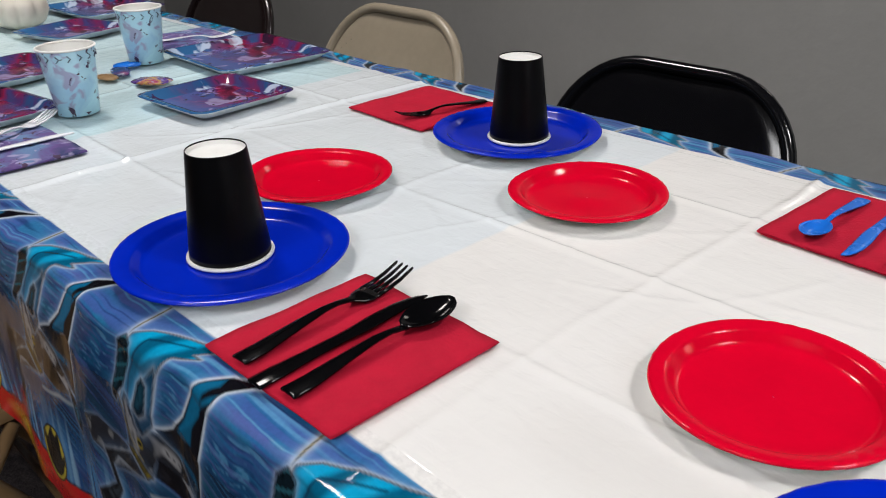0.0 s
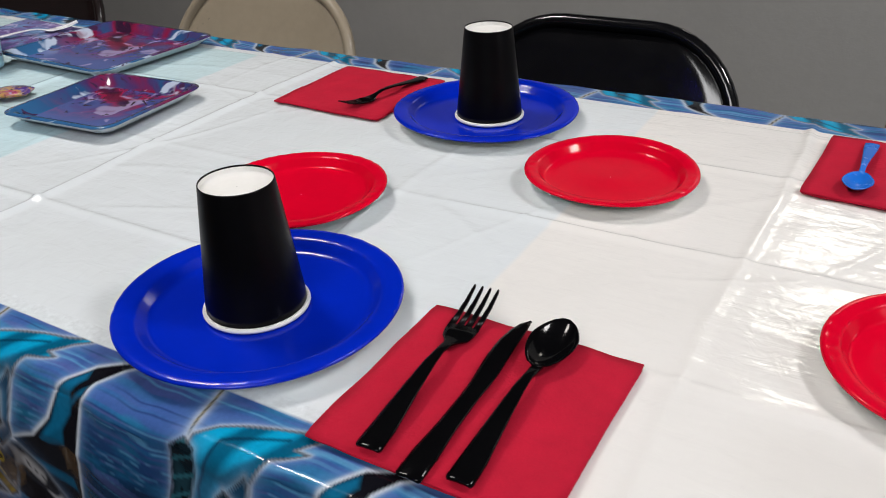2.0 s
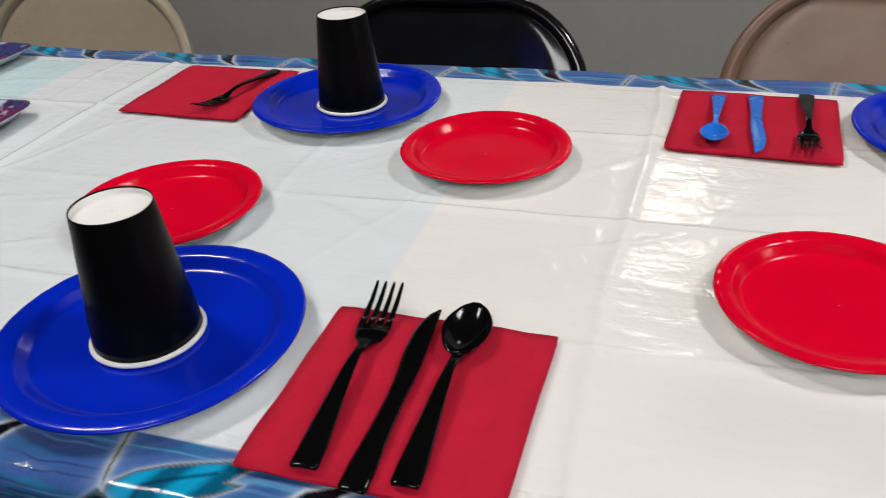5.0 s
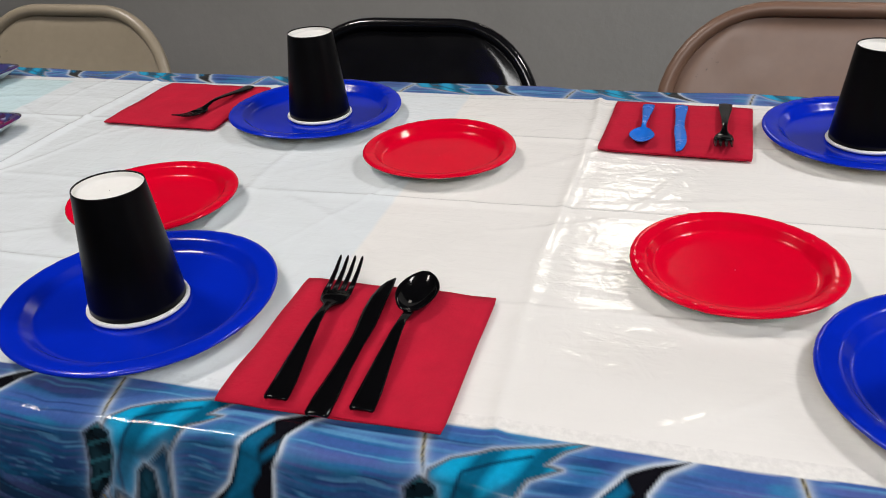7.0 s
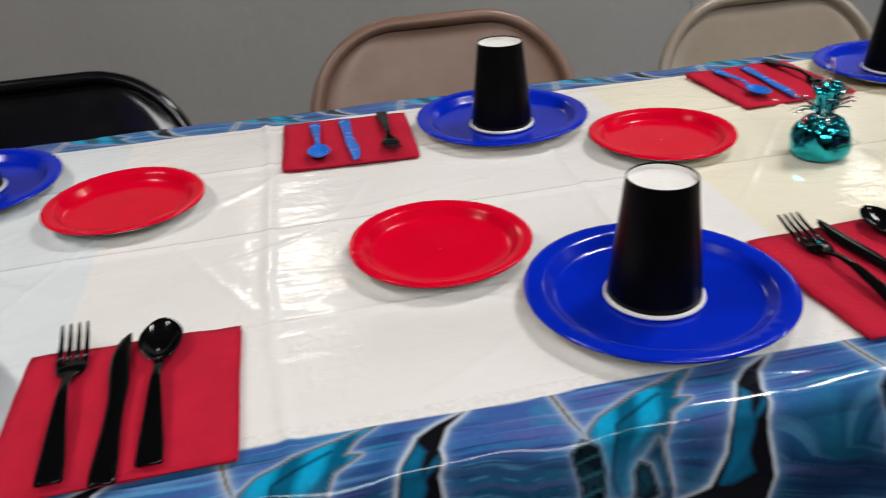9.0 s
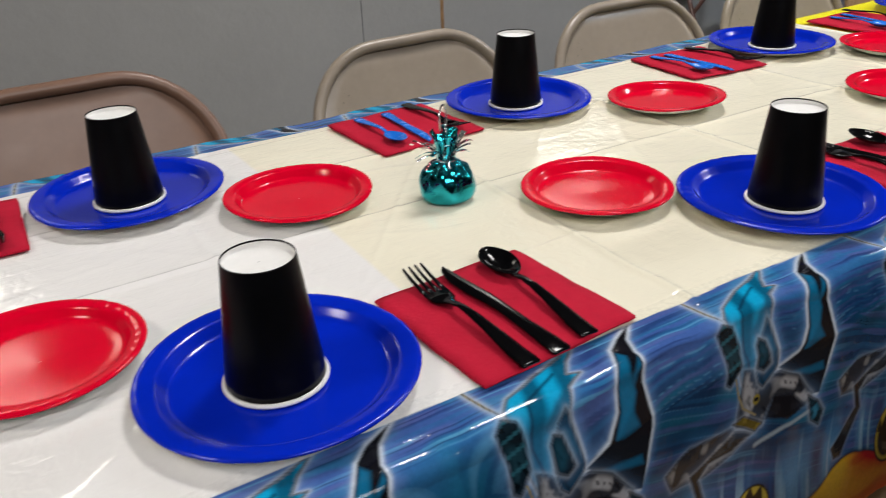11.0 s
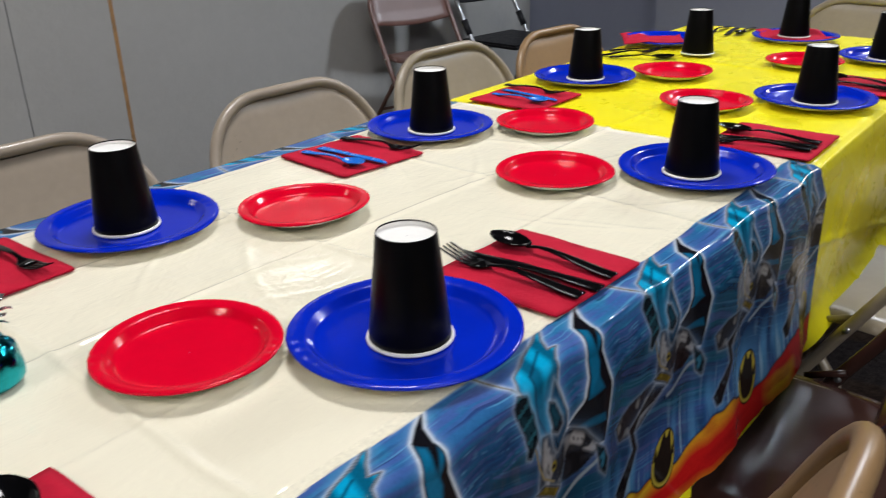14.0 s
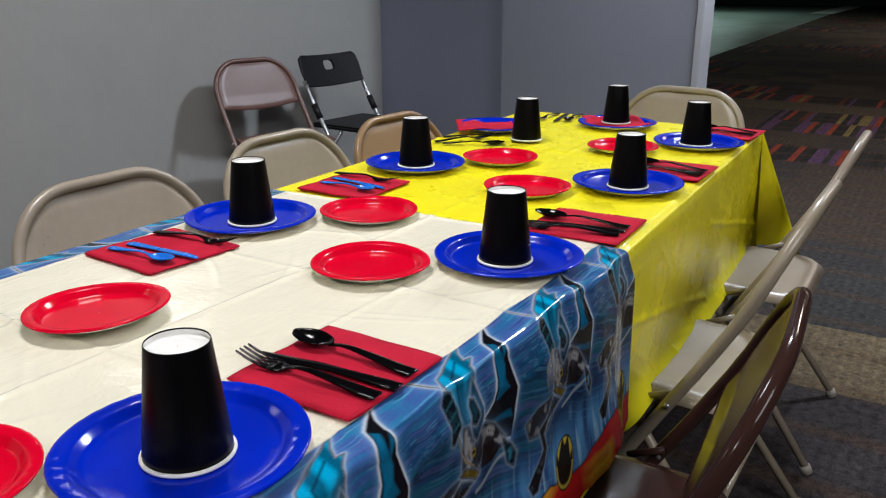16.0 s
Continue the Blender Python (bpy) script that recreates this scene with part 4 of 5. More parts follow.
for k, (x, y, a) in enumerate(napkins):
    lay_napkin((napkin_a, napkin_b)[k % 2], "folded red paper napkin lying flat", "red napkins", pose(x, y, ON - 0.0012, rz=a + 180 * (k % 3 == 1)))
def sunk_napkin(x, y, px, py, a, seed):
    """A napkin on a plate: it sinks into the well, lies over the rim and hangs a little past it."""
    well = [(0.0, 0.0022), (BLUE_R * 0.73, 0.0030), (BLUE_R * 0.84, 0.0112), (BLUE_R * 0.98, 0.0142), (BLUE_R * 1.06, 0.0128), (BLUE_R * 1.5, 0.004)]
    c, q, grid = math.cos(math.radians(a)), math.sin(math.radians(a)), []
    for i in range(25):
        row = []
        for j in range(25):
            u, v = (j / 24 - 0.5) * 0.168, (i / 24 - 0.5) * 0.168
            gx, gy = x - px + u * c - v * q, y - py + u * q + v * c
            row.append((gx, gy, interp(math.hypot(gx, gy), well)[0] + 0.0012 + 0.0022 * noise.noise((gx * 34, gy * 34, seed))))
        grid.append(row)
    ob = thing("napkin", "red paper napkin sunk into a blue plate", "napkin", "red napkins", me=mesh_of("napkin", *shell(grid, 0.0011), NAPKIN))
    ob.matrix_world = pose(px, py, ON)


sunk_napkin(2.318, 1.018, 2.345, 0.998, 33, 3.0)
sunk_napkin(2.575, 0.722, 2.567, 0.7175, 38, 8.0)


def ribbon(stations, thick, cols=7, crown=0.0):
    """A blade along y: stations of (s, half width, height); crown bends it across."""
    grid = []
    for s, w, z in stations:
        grid.append([(w * t, s, z + crown * w * (1 - t * t)) for t in np.linspace(-1, 1, cols)])
    return shell(grid, thick)


HANDLE = [(0.0, 0.0080, 0.0036), (0.002, 0.0090, 0.0038), (0.02, 0.0086, 0.0042), (0.06, 0.0058, 0.0085), (0.085, 0.0042, 0.0105), (0.10, 0.0032, 0.0100), (0.112, 0.0036, 0.0078)]


def fork(name, m, label, group):
    body = HANDLE + [(0.118, 0.0060, 0.0060), (0.123, 0.0100, 0.0048), (0.130, 0.0118, 0.0044), (0.138, 0.0122, 0.0050)]
    f = thing(name, label, "fork", group, me=mesh_of("fork", *ribbon(body, 0.0018, crown=0.10), m))
    for k in range(4):
        x = -0.0098 + k * 0.00653
        grid = []
        for s, w, z in ((0.136, 0.0024, 0.0050), (0.150, 0.0020, 0.0062), (0.165, 0.0016, 0.0092), (0.178, 0.0011, 0.0135), (0.181, 0.0005, 0.0146)):
            grid.append([(x * (1 + 0.0 * s) + w * t, s, z) for t in (-1, 0, 1)])
        part("tine", mesh_of("tine", *shell(grid, 0.0016), m), f)
    return f


def knife(name, m, label, group):
    grid = []
    for s, p, q, z in (
        (0.0, -0.0075, 0.0075, 0.0030), (0.002, -0.0088, 0.0088, 0.0036), (0.02, -0.0087, 0.0087, 0.0042), (0.05, -0.0067, 0.0067, 0.0050), (0.08, -0.0062, 0.0062, 0.0056), (0.094, -0.0068, 0.0066, 0.0057),
        (0.108, -0.0084, 0.0066, 0.0056), (0.125, -0.0102, 0.0052, 0.0054), (0.145, -0.0106, 0.0036, 0.0053), (0.160, -0.0086, 0.0028, 0.0052), (0.170, -0.0054, 0.0022, 0.0051), (0.176, -0.0008, 0.0016, 0.0050),
    ):
        grid.append([(p + (q - p) * t, s, z - 0.0010 * abs(2 * t - 1)) for t in np.linspace(0, 1, 7)])
    return thing(name, label, "knife", group, me=mesh_of("knife", *shell(grid, 0.0016), m))


def spoon(name, m, label, group):
    s0 = thing(name, label, "spoon", group, me=mesh_of("spoon", *ribbon(HANDLE + [(0.117, 0.0042, 0.0068)], 0.0018, crown=0.10), m))
    grid = []
    for i in range(15):
        t = i / 14
        s = 0.113 + 0.058 * t
        w = max(0.0004, 0.0168 * (math.sin(math.pi * min(1, t * 0.98 + 0.01)) ** 0.5) * (1.02 - 0.22 * abs(t - 0.62)))
        row = []
        for q in np.linspace(-1, 1, 13):
            deep = 0.0085 * (1 - q * q) * math.sin(math.pi * min(1, max(0, t))) ** 0.8
            row.append((w * q, s, 0.0105 - deep + 0.002 * (t - 0.5)))
        grid.append(row)
    part("bowl", mesh_of("bowl", *shell(grid, 0.0012), m), s0)
    return s0


def lay(ob, x0, y0, x1, y1, length, natural, z=None):
    """From the handle's end (x0, y0) towards the tip."""
    a = math.degrees(math.atan2(y1 - y0, x1 - x0)) - 90
    k = length / natural
    m = pose(x0, y0, ON + 0.0022 if z is None else z, rz=a) @ Matrix.Diagonal((k, k, k, 1))
    return m


black_set = [fork("fork", BLACK_PLASTIC, "glossy black plastic fork for one setting", "black cutlery"), knife("knife", BLACK_PLASTIC, "glossy black plastic knife for one setting", "black cutlery"), spoon("spoon", BLACK_PLASTIC, "glossy black plastic spoon for one setting", "black cutlery")]
blue_knife, blue_spoon = knife("knife", BLUE_PLASTIC, "small bright blue plastic knife", "blue cutlery"), spoon("spoon", BLUE_PLASTIC, "small bright blue plastic spoon", "blue cutlery")
used = set()


def place(ob, *a, **k):
    m = lay(ob, *a, **k)
    if ob.name in used:
        q = copy_thing(ob, Matrix.Identity(4))
    else:
        used.add(ob.name)
        q = ob
    q.matrix_world = m
    return q


F, K, S = black_set
for fx, fy, fx1, fy1, kx, ky, kx1, ky1, sx, sy, sx1, sy1 in (
    (-0.389, 0.339, -0.400, 0.520, -0.355, 0.330, -0.357, 0.506, -0.326, 0.340, -0.330, 0.511),
    (0.249, 0.338, 0.245, 0.522, 0.282, 0.340, 0.277, 0.516, 0.315, 0.345, 0.326, 0.514),
    (0.843, 0.347, 0.841, 0.529, 0.872, 0.340, 0.860, 0.511, 0.905, 0.344, 0.913, 0.513),
    (1.505, 0.331, 1.470, 0.495, 1.530, 0.329, 1.500, 0.490, 1.553, 0.331, 1.548, 0.493),
    (2.017, 0.332, 2.013, 0.50, 2.039, 0.331, 2.045, 0.50, 2.065, 0.330, 2.087, 0.49),
    (2.575, 0.338, 2.571, 0.50, 2.597, 0.337, 2.601, 0.50, 2.625, 0.336, 2.645, 0.49),
):
    place(F, fx, fy, fx1, fy1, 0.182, 0.181)
    place(K, kx, ky, kx1, ky1, 0.177, 0.176)
    place(S, sx, sy, sx1, sy1, 0.172, 0.171)
for sx, sy, sx1, sy1, kx, ky, kx1, ky1, fx, fy, fx1, fy1 in (
    (-0.171, 0.978, -0.174, 0.838, -0.131, 0.983, -0.133, 0.820, -0.078, 0.991, -0.085, 0.822),
    (0.427, 0.996, 0.428, 0.849, 0.474, 0.997, 0.462, 0.850, 0.520, 1.015, 0.526, 0.845),
    (1.023, 0.986, 1.023, 0.852, 1.055, 0.982, 1.054, 0.827, 1.118, 0.994, 1.133, 0.837),
    (1.543, 0.986, 1.532, 0.853, 1.588, 0.992, 1.560, 0.850, 1.626, 1.014, 1.614, 0.838),
):
    place(blue_spoon, sx, sy, sx1, sy1, 0.140, 0.171)
    place(blue_knife, kx, ky, kx1, ky1, 0.156, 0.176)
    place(F, fx, fy, fx1, fy1, 0.164, 0.181)
place(F, -0.736, 0.986, -0.763, 0.838, 0.155, 0.181)
for ob, x0, y0, x1, y1 in ((F, 2.075, 1.040, 2.205, 0.945), (S, 2.065, 1.010, 2.110, 0.920), (K, 2.150, 1.060, 2.265, 0.945), (F, 2.700, 0.960, 2.545, 0.956), (K, 2.698, 0.931, 2.519, 0.902), (S, 2.724, 0.890, 2.559, 0.877)):
    place(ob, x0, y0, x1, y1, 0.165, 0.175, z=TZ + 0.004)


# ---- balloon weight ----
def balloon_weight():
    w = thing("balloon_weight", "teal foil balloon weight with a frilled top and ring", "balloon weight")

    def crumple(r, z, a):
        up = min(1, z / 0.012) * min(1, r / 0.02)
        pleat = max(0, z - 0.026) / 0.018
        fold = 0.030 * math.sin(a * 5 + z * 60) + 0.055 * noise.noise((math.cos(a) * 2.6, math.sin(a) * 2.6, z * 60))
        return r * (1 + up * fold + min(1.0, pleat) * (0.11 * math.sin(a * 9 + 1.3 * math.sin(a * 2)) + 0.05 * math.sin(a * 23))), z + 0.0015 * pleat * math.sin(a * 6)

    prof = [(0.001, 0.0), (0.0300, 0.0), (0.0335, 0.0025), (0.0350, 0.007), (0.0352, 0.014), (0.0345, 0.021), (0.0330, 0.028), (0.0300, 0.034), (0.0255, 0.039), (0.0190, 0.0425), (0.0125, 0.0450), (0.0090, 0.0475)]
    part("wrapped_base", mesh_of("wrapped_base", *lathe(prof, 120, crumple), TEAL_FOIL, True), w)
    rng = random.Random(5)

    def strip(name, a, r0, z0, r1, z1, wd, curl, m):
        grid = []
        for t in np.linspace(0, 1, 9):
            r, z = r0 + (r1 - r0) * t ** 1.6, z0 + (z1 - z0) * t - curl * t ** 3
            c, q = math.cos(a + 0.25 * t), math.sin(a + 0.25 * t)
            grid.append([(r * c + wd * q * k, r * q - wd * c * k, z + 0.0006 * math.sin(9 * t + a)) for k in (-1, 0, 1)])
        part(name, mesh_of(name, *shell(grid, 0.0004), m), w)

    for k in range(8):
        strip("foil_leaf", 2 * math.pi * k / 8 + rng.uniform(-0.15, 0.15), 0.008, 0.046, rng.uniform(0.013, 0.021), rng.uniform(0.074, 0.085), rng.uniform(0.0060, 0.0080), 0.0, TEAL_FOIL)
    for k in range(20):
        strip("foil_strip", 2 * math.pi * k / 20 + rng.uniform(-0.2, 0.2), 0.009, 0.048, rng.uniform(0.028, 0.047), rng.uniform(0.060, 0.086), rng.uniform(0.0016, 0.0034), rng.uniform(0.0, 0.022), (SILVER_FOIL, TEAL_FOIL, PINK_FOIL, SILVER_FOIL)[k % 4])
    part("tie", mesh_of("tie", *tube([(0.0105 * math.cos(a), 0.0105 * math.sin(a), 0.048) for a in np.linspace(0, 2 * math.pi, 20, endpoint=False)], 0.0022, 6, True), SILVER_FOIL), w)
    loop = [(0.012 * math.cos(a) - 0.004, 0.004 * math.cos(a), 0.099 + 0.0165 * math.sin(a)) for a in np.linspace(-1.2, 2 * math.pi - 1.9, 26)]
    part("ring", mesh_of("ring", *tube([(0.001, 0.0, 0.070), (0.002, 0.001, 0.085)] + loop, 0.0012, 6), SILVER_FOIL), w)
    w.matrix_world = pose(0.386, 0.679, ON - 0.002, rz=20) @ Matrix.Diagonal((0.93, 0.93, 0.97, 1))
    return w


balloon_weight()


# ---- the other party's place settings ----
def tray(wx, wy, x, y, rot):
    t = thing("party_tray", "square glossy party plate with a blue and violet print", "plate", "printed plates")
    rim = []
    for inset, z in ((0.0, 0.0135), (0.006, 0.0145), (0.012, 0.0132), (0.020, 0.0035), (0.026, 0.0016)):
        ring = []
        hx, hy, r = wx / 2 - inset, wy / 2 - inset, 0.024 - inset * 0.4
        for cx, cy, a0 in ((hx - r, hy - r, 0), (-hx + r, hy - r, 90), (-hx + r, -hy + r, 180), (hx - r, -hy + r, 270)):
            for q in np.linspace(0, 90, 8):
                a = math.radians(a0 + q)
                ring.append((cx + r * math.cos(a), cy + r * math.sin(a), z))
        rim.append(ring)
    nseg = len(rim[0])
    verts = [p for ring in rim for p in ring]
    faces = [(j * nseg + i, j * nseg + (i + 1) % nseg, (j + 1) * nseg + (i + 1) % nseg, (j + 1) * nseg + i) for j in range(4) for i in range(nseg)]
    low = [(px * 0.985, py * 0.985, pz - 0.0015) for px, py, pz in rim[0]] + [(px, py, 0.0) for px, py, pz in rim[3]]
    b = len(verts)
    under = [(b + i, b + nseg + i, b + nseg + (i + 1) % nseg, b + (i + 1) % nseg) for i in range(nseg)] + [(i, b + i, b + (i + 1) % nseg, (i + 1) % nseg) for i in range(nseg)]
    flat = mesh_of("tray_floor", rim[4], [tuple(range(nseg))], TRAY_PRINT, False)
    part("tray_floor", flat, t)
    part("tray_rim", mesh_of("tray_rim", verts + low, faces + under, [TRAY_RIM, TRAY_BACK], True, [0] * len(faces) + [1] * len(under)), t)
    t.matrix_world = pose(x, y, ON, rz=rot)


for row in ((0.186, 0.186, -1.066, 0.717, 4), (0.256, 0.232, -1.287, 0.911, -2), (0.185, 0.185, -1.785, 0.780, 15), (0.205, 0.205, -1.262, 0.412, 8), (0.262, 0.215, -2.02, 0.955, 4), (0.200, 0.200, -1.500, 0.545, 10)):
    tray(*row)


def party_cup(x, y):
    c = thing("printed_cup", "pale blue printed paper cup standing upright", "cup", "printed cups")
    part("cup_wall", mesh_of("cup_wall", *lathe([(0.0005, 0.004), (0.0285, 0.004), (0.0295, 0.0), (0.0305, 0.0005), (0.0410, 0.0985)], 56), CUP_PRINT), c)
    part("cup_lining", mesh_of("cup_lining", *lathe([(0.0402, 0.0985), (0.0300, 0.006), (0.0005, 0.006)], 56), WHITE_PAPER), c, "white inside")
    ring = [(0.0412 + 0.0018 * math.cos(a), 0.1 + 0.0018 * math.sin(a)) for a in np.linspace(0, 2 * math.pi, 9)]
    part("rolled_rim", mesh_of("rolled_rim", *lathe(ring, 56), WHITE_PAPER), c, "white rolled rim")
    for k in range(16):
        a = 2 * math.pi * k / 16
        p = [(0.0408 * math.cos(a + d), 0.0408 * math.sin(a + d), z) for d, z in ((-0.10, 0.093), (0.02, 0.0885), (-0.10, 0.084))]
        part("arrow_mark", mesh_of("arrow_mark", *tube(p, 0.0008, 5), NAPKIN_MARK), c)
    c.matrix_world = pose(x, y, ON, rz=x * 90)


NAPKIN_MARK = surface("dark_ink", (0.03, 0.03, 0.07), 0.1, 40, 200, 0.5)
party_cup(-1.172, 0.540)
party_cup(-1.408, 0.768)
printed_napkin = napkin_plies("printed_napkin", NAPKIN_PRINT, 0.165, 3.0)
for x, y, a in ((-1.061, 0.389, 0), (-1.545, 0.920, -4)):
    lay_napkin(printed_napkin, "folded paper napkin with a violet print", "printed napkins", pose(x, y, ON - 0.001, rz=a))
WF = fork("fork", WHITE_PLASTIC, "white plastic fork on a printed napkin", "white cutlery")
WK = knife("knife", WHITE_PLASTIC, "white plastic knife on a printed napkin", "white cutlery")
place(WF, -1.080, 0.340, -1.159, 0.499, 0.176, 0.181)
place(WK, -1.060, 0.315, -1.054, 0.484, 0.170, 0.176)
place(WF, -1.545, 0.862, -1.461, 0.998, 0.155, 0.181)


def wrapper(x, y, a, m, w=0.045, h=0.032):
    grid = []
    for i in range(9):
        t = i / 8
        pinch = 0.62 + 0.38 * math.sin(math.pi * min(1, max(0, (t - 0.08) / 0.84))) ** 0.5
        grid.append([((t - 0.5) * w * 1.4, h / 2 * q * pinch, 0.003 + 0.0035 * math.sin(math.pi * t) * (1 - q * q) + 0.0015 * noise.noise((t * 9, q * 3, x))) for q in np.linspace(-1, 1, 7)])
    ob = thing("wrapped_sweet", "small sweet in a printed foil wrapper", "sweet", "wrapped sweets", me=mesh_of("wrapped_sweet", *shell(grid, 0.003), m))
    ob.matrix_world = pose(x, y, ON, rz=a)


wrapper(-1.245, 0.697, 30, WRAPPER, 0.046, 0.046)
wrapper(-1.352, 0.690, -15, TRAY_RIM, 0.044, 0.030)
wrapper(-1.392, 0.722, 60, BLUE_PLASTIC, 0.034, 0.030)
wrapper(-1.330, 0.655, 10, GOLD, 0.034, 0.026)


def pumpkin():
    p = thing("pumpkin", "cream ribbed ornamental pumpkin with a dry stem", "pumpkin")

    def rib(r, z, a):
        return r * (0.88 + 0.12 * abs(math.cos(a * 4.5))), z

    prof = [(0.002, 0.008), (0.03, 0.0), (0.055, 0.012), (0.066, 0.035), (0.064, 0.060), (0.050, 0.080), (0.026, 0.088), (0.004, 0.080)]
    part("pumpkin_body", mesh_of("pumpkin_body", *lathe(prof, 90, rib), CREAM), p)
    part("stem", mesh_of("stem", *tube([(0, 0, 0.075), (0.002, 0, 0.095), (0.010, 0.003, 0.112)], lambda t: 0.010 - 0.004 * t, 8), STEM), p)
    p.matrix_world = pose(-1.960, 0.735, ON)


pumpkin()


# ---- chairs ----
LEAN_PATH = [(0.0, 0.300), (0.40, 0.065), (0.50, 0.005), (0.62, -0.062), (0.80, -0.138)]
TOP, HALF, CORNER = 0.787, 0.230, 0.150


def frame_half(h):
    """Half the width of the back frame at a height."""
    if h > TOP - CORNER:
        k = min(1, (h - TOP + CORNER) / CORNER)
        return HALF - 0.010 - CORNER * (1 - math.sqrt(max(0, 1 - k * k)))
    return HALF - 0.010 * h / (TOP - CORNER)


def chair_y(h):
    return interp(h, LEAN_PATH)[0]


def folding_chair(paint, label):
    c = thing("folding_chair", label, "chair", "folding chairs")
    side = [(frame_half(h), chair_y(h), h) for h in np.linspace(0.012, TOP - CORNER, 14)]
    arc = []
    for a in np.linspace(8, 90, 11):
        h = TOP - CORNER + CORNER * math.sin(math.radians(a))
        arc.append((HALF - 0.010 - CORNER * (1 - math.cos(math.radians(a))), chair_y(h), h))
    right = side + arc
    left = [(-x, y, z) for x, y, z in right[::-1]]
    part("back_frame", mesh_of("back_frame", *tube(right + left, 0.0115, 12), paint), c)
    grid = []
    for i in range(25):
        t = i / 24
        row = []
        for j in range(33):
            q = -1 + 2 * j / 32
            bottom = 0.555 + 0.018 * q * q
            h = bottom + (TOP - 0.004 - bottom) * t
            w = frame_half(h) - 0.003
            e = min(1, min((1 - abs(q)) * w / 0.030, (TOP - h) / 0.030, (h - bottom) / 0.020))
            ridge = 0.007 * (e * e * (3 - 2 * e))
            row.append((w * q, chair_y(h) - 0.004 - 0.006 * (1 - q * q) + ridge * 1.1, h))
        grid.append(row)
    part("backrest", mesh_of("backrest", *shell(grid, 0.0016), paint), c)
    seat = []
    for i in range(21):
        t = -1 + 2 * i / 20
        row = []
        for j in range(21):
            q = -1 + 2 * j / 20
            k = (abs(t) ** 6 + abs(q) ** 6) ** (1 / 6) or 1
            m = max(abs(t), abs(q))
            s = m / k if k else 1
            x, y = 0.200 * q * s, 0.195 * t * s
            e = max(0, (m - 0.86) / 0.14)
            z = 0.432 - 0.010 * (1 - m * m) - 0.020 * e * e + 0.006 * t
            row.append((x, y + 0.115, z))
        seat.append(row)
    part("seat", mesh_of("seat", *shell(seat, 0.0018), paint), c)
    for sx in (-1, 1):
        leg = [(sx * 0.195, 0.150, 0.405), (sx * 0.205, 0.07, 0.30), (sx * 0.230, -0.137, 0.012)]
        l = part("rear_leg", mesh_of("rear_leg", *tube(leg, 0.010, 10), paint), c)
        part("foot_cap", mesh_of("foot_cap", *tube([(sx * 0.230, -0.133, 0.018), (sx * 0.230, -0.142, 0.0)], 0.0135, 10), FOOT), l)
        part("front_foot_cap", mesh_of("front_foot_cap", *tube([(sx * HALF, 0.290, 0.020), (sx * HALF, 0.301, 0.0)], 0.0145, 10), FOOT), c)
        part("side_strap", mesh_of("side_strap", *tube([(sx * 0.206, chair_y(0.44), 0.44), (sx * 0.206, 0.10, 0.415)], 0.006, 8), paint), c)
        part("pivot_rivet", mesh_of("pivot_rivet", *tube([(sx * 0.212, chair_y(0.42), 0.42), (sx * 0.238, chair_y(0.42), 0.42)], 0.006, 8), STEEL), c)
    part("crossbar", mesh_of("crossbar", *tube([(-0.217, -0.032, 0.16), (0.217, -0.032, 0.16)], 0.007, 8), paint), c)
    part("crossbar", mesh_of("crossbar", *tube([(-0.215, 0.203, 0.165), (0.215, 0.203, 0.165)], 0.007, 8), paint), c)
    return c


# A chair's front faces its own +y; 180 turns it to the near side.
kinds = {
    "beige": folding_chair(BEIGE, "beige painted metal folding chair with worn edges"),
    "black": folding_chair(BLACK_ENAMEL, "glossy black painted metal folding chair"),
    "rose": folding_chair(ROSE, "rose-brown metal folding chair with chipped paint"),
    "umber": folding_chair(UMBER, "dark rose-brown metal folding chair standing by the wall"),
    "tan": folding_chair(TAN, "tan painted metal folding chair"),
    "gold": folding_chair(GOLD, "golden brown metal folding chair"),
    "umber_black": folding_chair(BLACK_BROWN, "nearly black brown glossy metal folding chair"),
    "dark": folding_chair(DARK_BROWN, "dark brown glossy metal folding chair"),
}
seats = [
    ("umber_black", -1.945, 1.165, 178), ("beige", -1.278, 1.170, 180), ("black", -0.582, 1.165, 181), ("rose", 0.068, 1.175, 180), ("tan", 0.690, 1.175, 181),
    ("tan", 1.246, 1.170, 180), ("beige", 1.757, 1.170, 179), ("gold", 2.250, 1.175, 176),
    ("tan", 2.435, 0.190, 0), ("beige", 1.815, 0.190, -1), ("dark", 1.222, 0.148, 4), ("gold", 0.590, 0.165, 3), ("gold", -1.160, 0.140, 0), ("tan", 3.02, 0.69, 84), ("umber", 3.265, 2.735, 168),
]
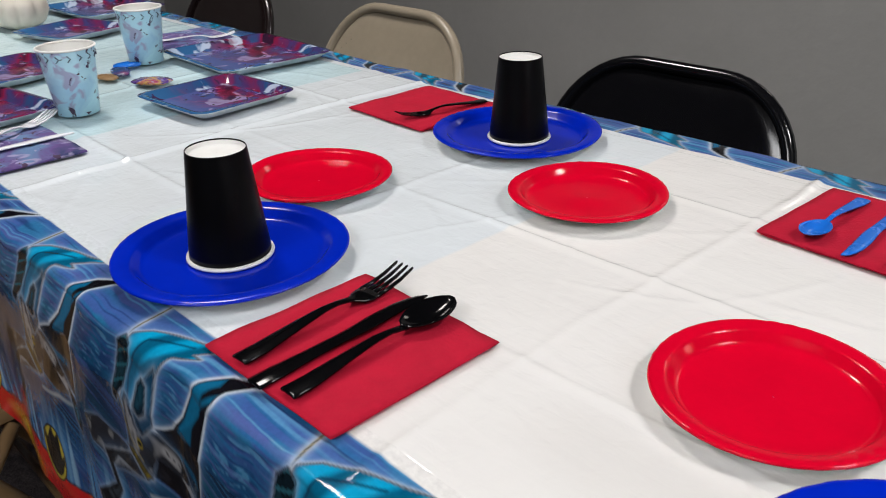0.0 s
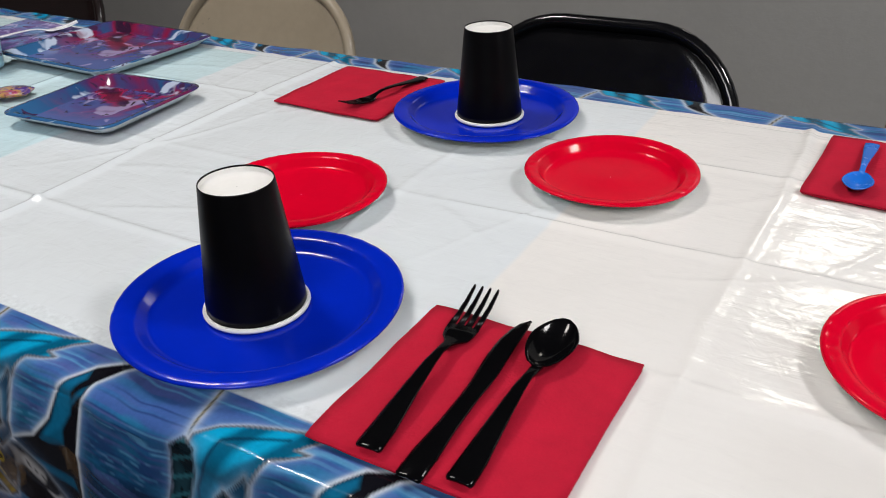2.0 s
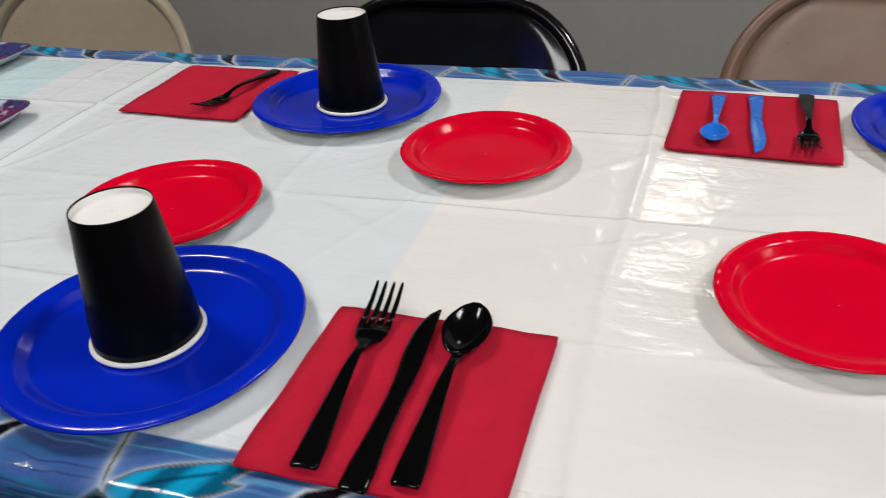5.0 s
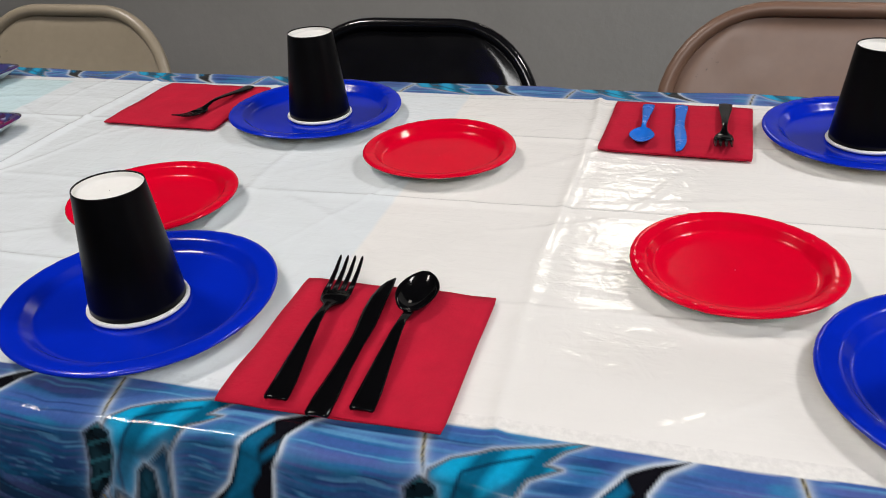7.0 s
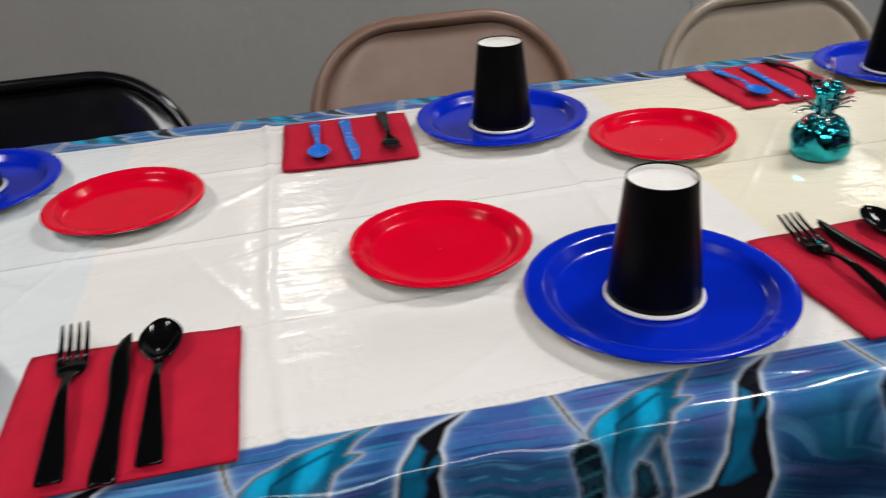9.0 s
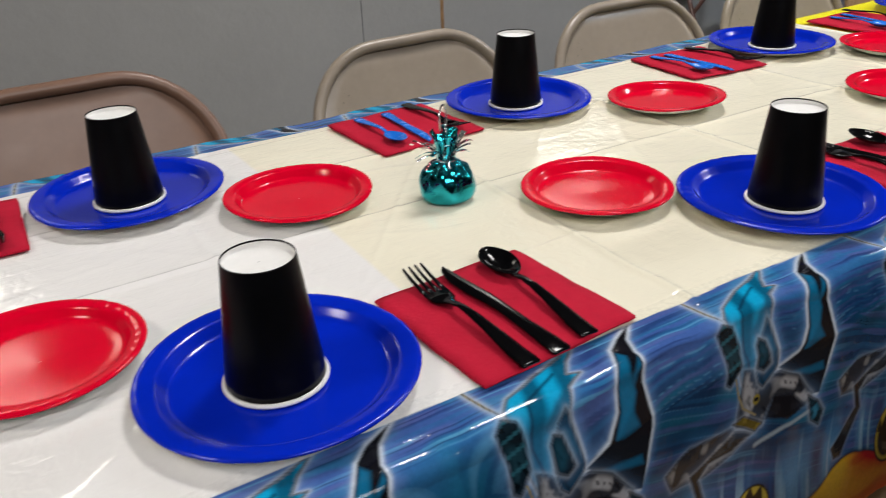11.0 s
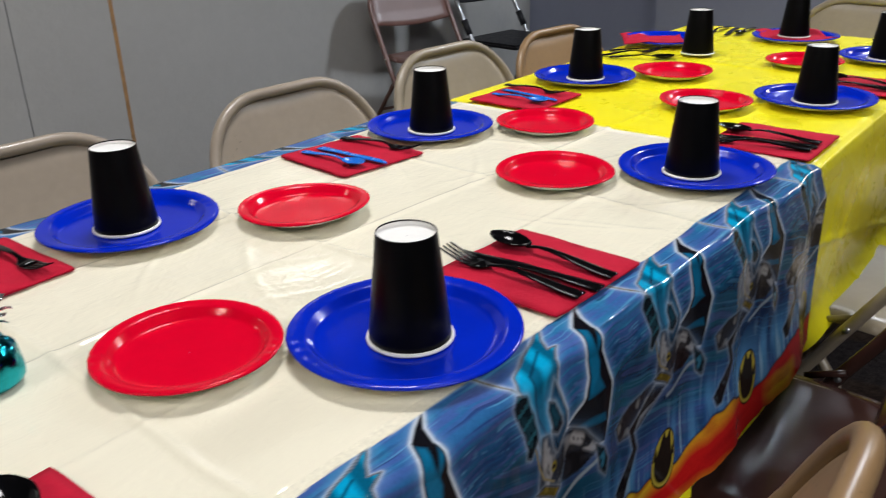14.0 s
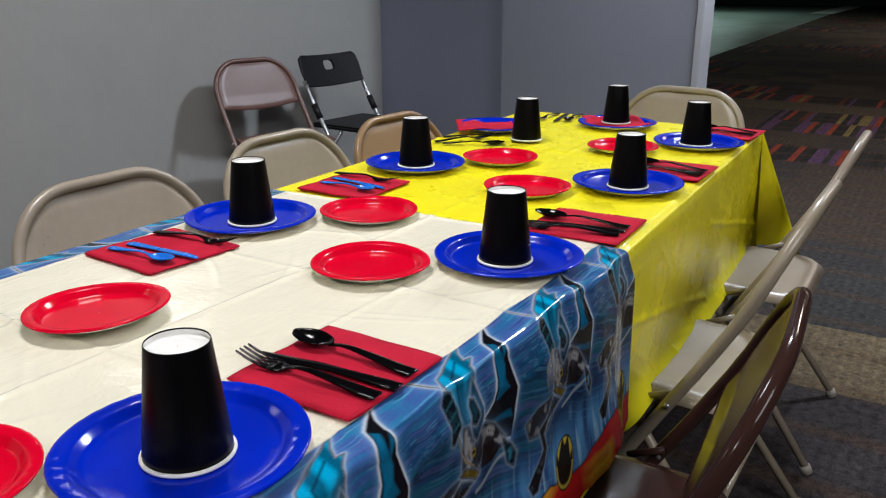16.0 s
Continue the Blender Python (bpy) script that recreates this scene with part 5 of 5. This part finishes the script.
# makes differ a little in width and height
SIZES = {("umber", 3.265): (1.044, 0.982), ("dark", 1.222): (1.0, 0.97), ("gold", 2.250): (0.95, 0.965), ("black", -0.582): (1.0, 0.970), ("rose", 0.068): (1.035, 1.010), ("tan", 0.690): (1.0, 0.984), ("tan", 1.246): (1.0, 0.982), ("beige", 1.757): (1.0, 0.990), ("beige", -1.278): (1.0, 0.987)}
taken = set()
for kind, x, y, a in seats:
    wide, tall = SIZES.get((kind, x), (1.0, 1.0))
    m = pose(x, y, 0, rz=a) @ Matrix.Diagonal((wide, 1, tall, 1))
    if kind in taken:
        copy_thing(kinds[kind], Matrix.Identity(4)).matrix_world = m
    else:
        taken.add(kind)
        kinds[kind].matrix_world = m


def plastic_chair():
    c = thing("plastic_folding_chair", "black plastic folding chair with a handle hole", "chair")
    grid_rows, keep = [], []
    nr, nc = 58, 110
    for i in range(nr):
        t = i / (nr - 1)
        row = []
        for j in range(nc):
            q = -1 + 2 * j / (nc - 1)
            w = 0.205 + 0.012 * math.sin(math.pi * t) - 0.02 * max(0, t - 0.9) * 10
            h = 0.625 + 0.160 * t - 0.010 * (1 - q * q)
            row.append((w * q, chair_y(h) - 0.018 * (1 - q * q), h))
        grid_rows.append(row)
    v, f = shell(grid_rows, 0.014)
    n0 = nr * nc

    def hole(face):
        k = [i % n0 for i in face]
        if any((i >= n0) != (face[0] >= n0) for i in face):
            return False
        cy = sum(i // nc for i in k) / 4 / (nr - 1)
        cx = sum(i % nc for i in k) / 4 / (nc - 1) * 2 - 1
        return abs(cx) ** 4 / 0.17**4 + abs(cy - 0.66) ** 4 / 0.16**4 < 1

    part("backrest", mesh_of("backrest", v, [q for q in f if not hole(q)], BLACK_POLY), c)
    part("seat", box("seat", -0.2, 0.2, -0.06, 0.32, 0.415, 0.44, BLACK_POLY, 0.01), c)
    for sx in (-1, 1):
        pts = [(sx * 0.212, chair_y(h), h) for h in np.linspace(0.0, 0.66, 12)]
        part("back_leg", mesh_of("back_leg", *tube(pts, 0.011, 10), STEEL), c)
        part("rear_leg", mesh_of("rear_leg", *tube([(sx * 0.195, 0.15, 0.41), (sx * 0.2, -0.14, 0.0)], 0.010, 10), STEEL), c)
        part("clamp", mesh_of("clamp", *tube([(sx * 0.212, chair_y(0.47), 0.47), (sx * 0.212, chair_y(0.54), 0.54)], 0.017, 10), BLACK_POLY), c)
    c.matrix_world = pose(3.81, 2.68, 0, rz=176) @ Matrix.Diagonal((1.044, 1, 0.982, 1))


plastic_chair()
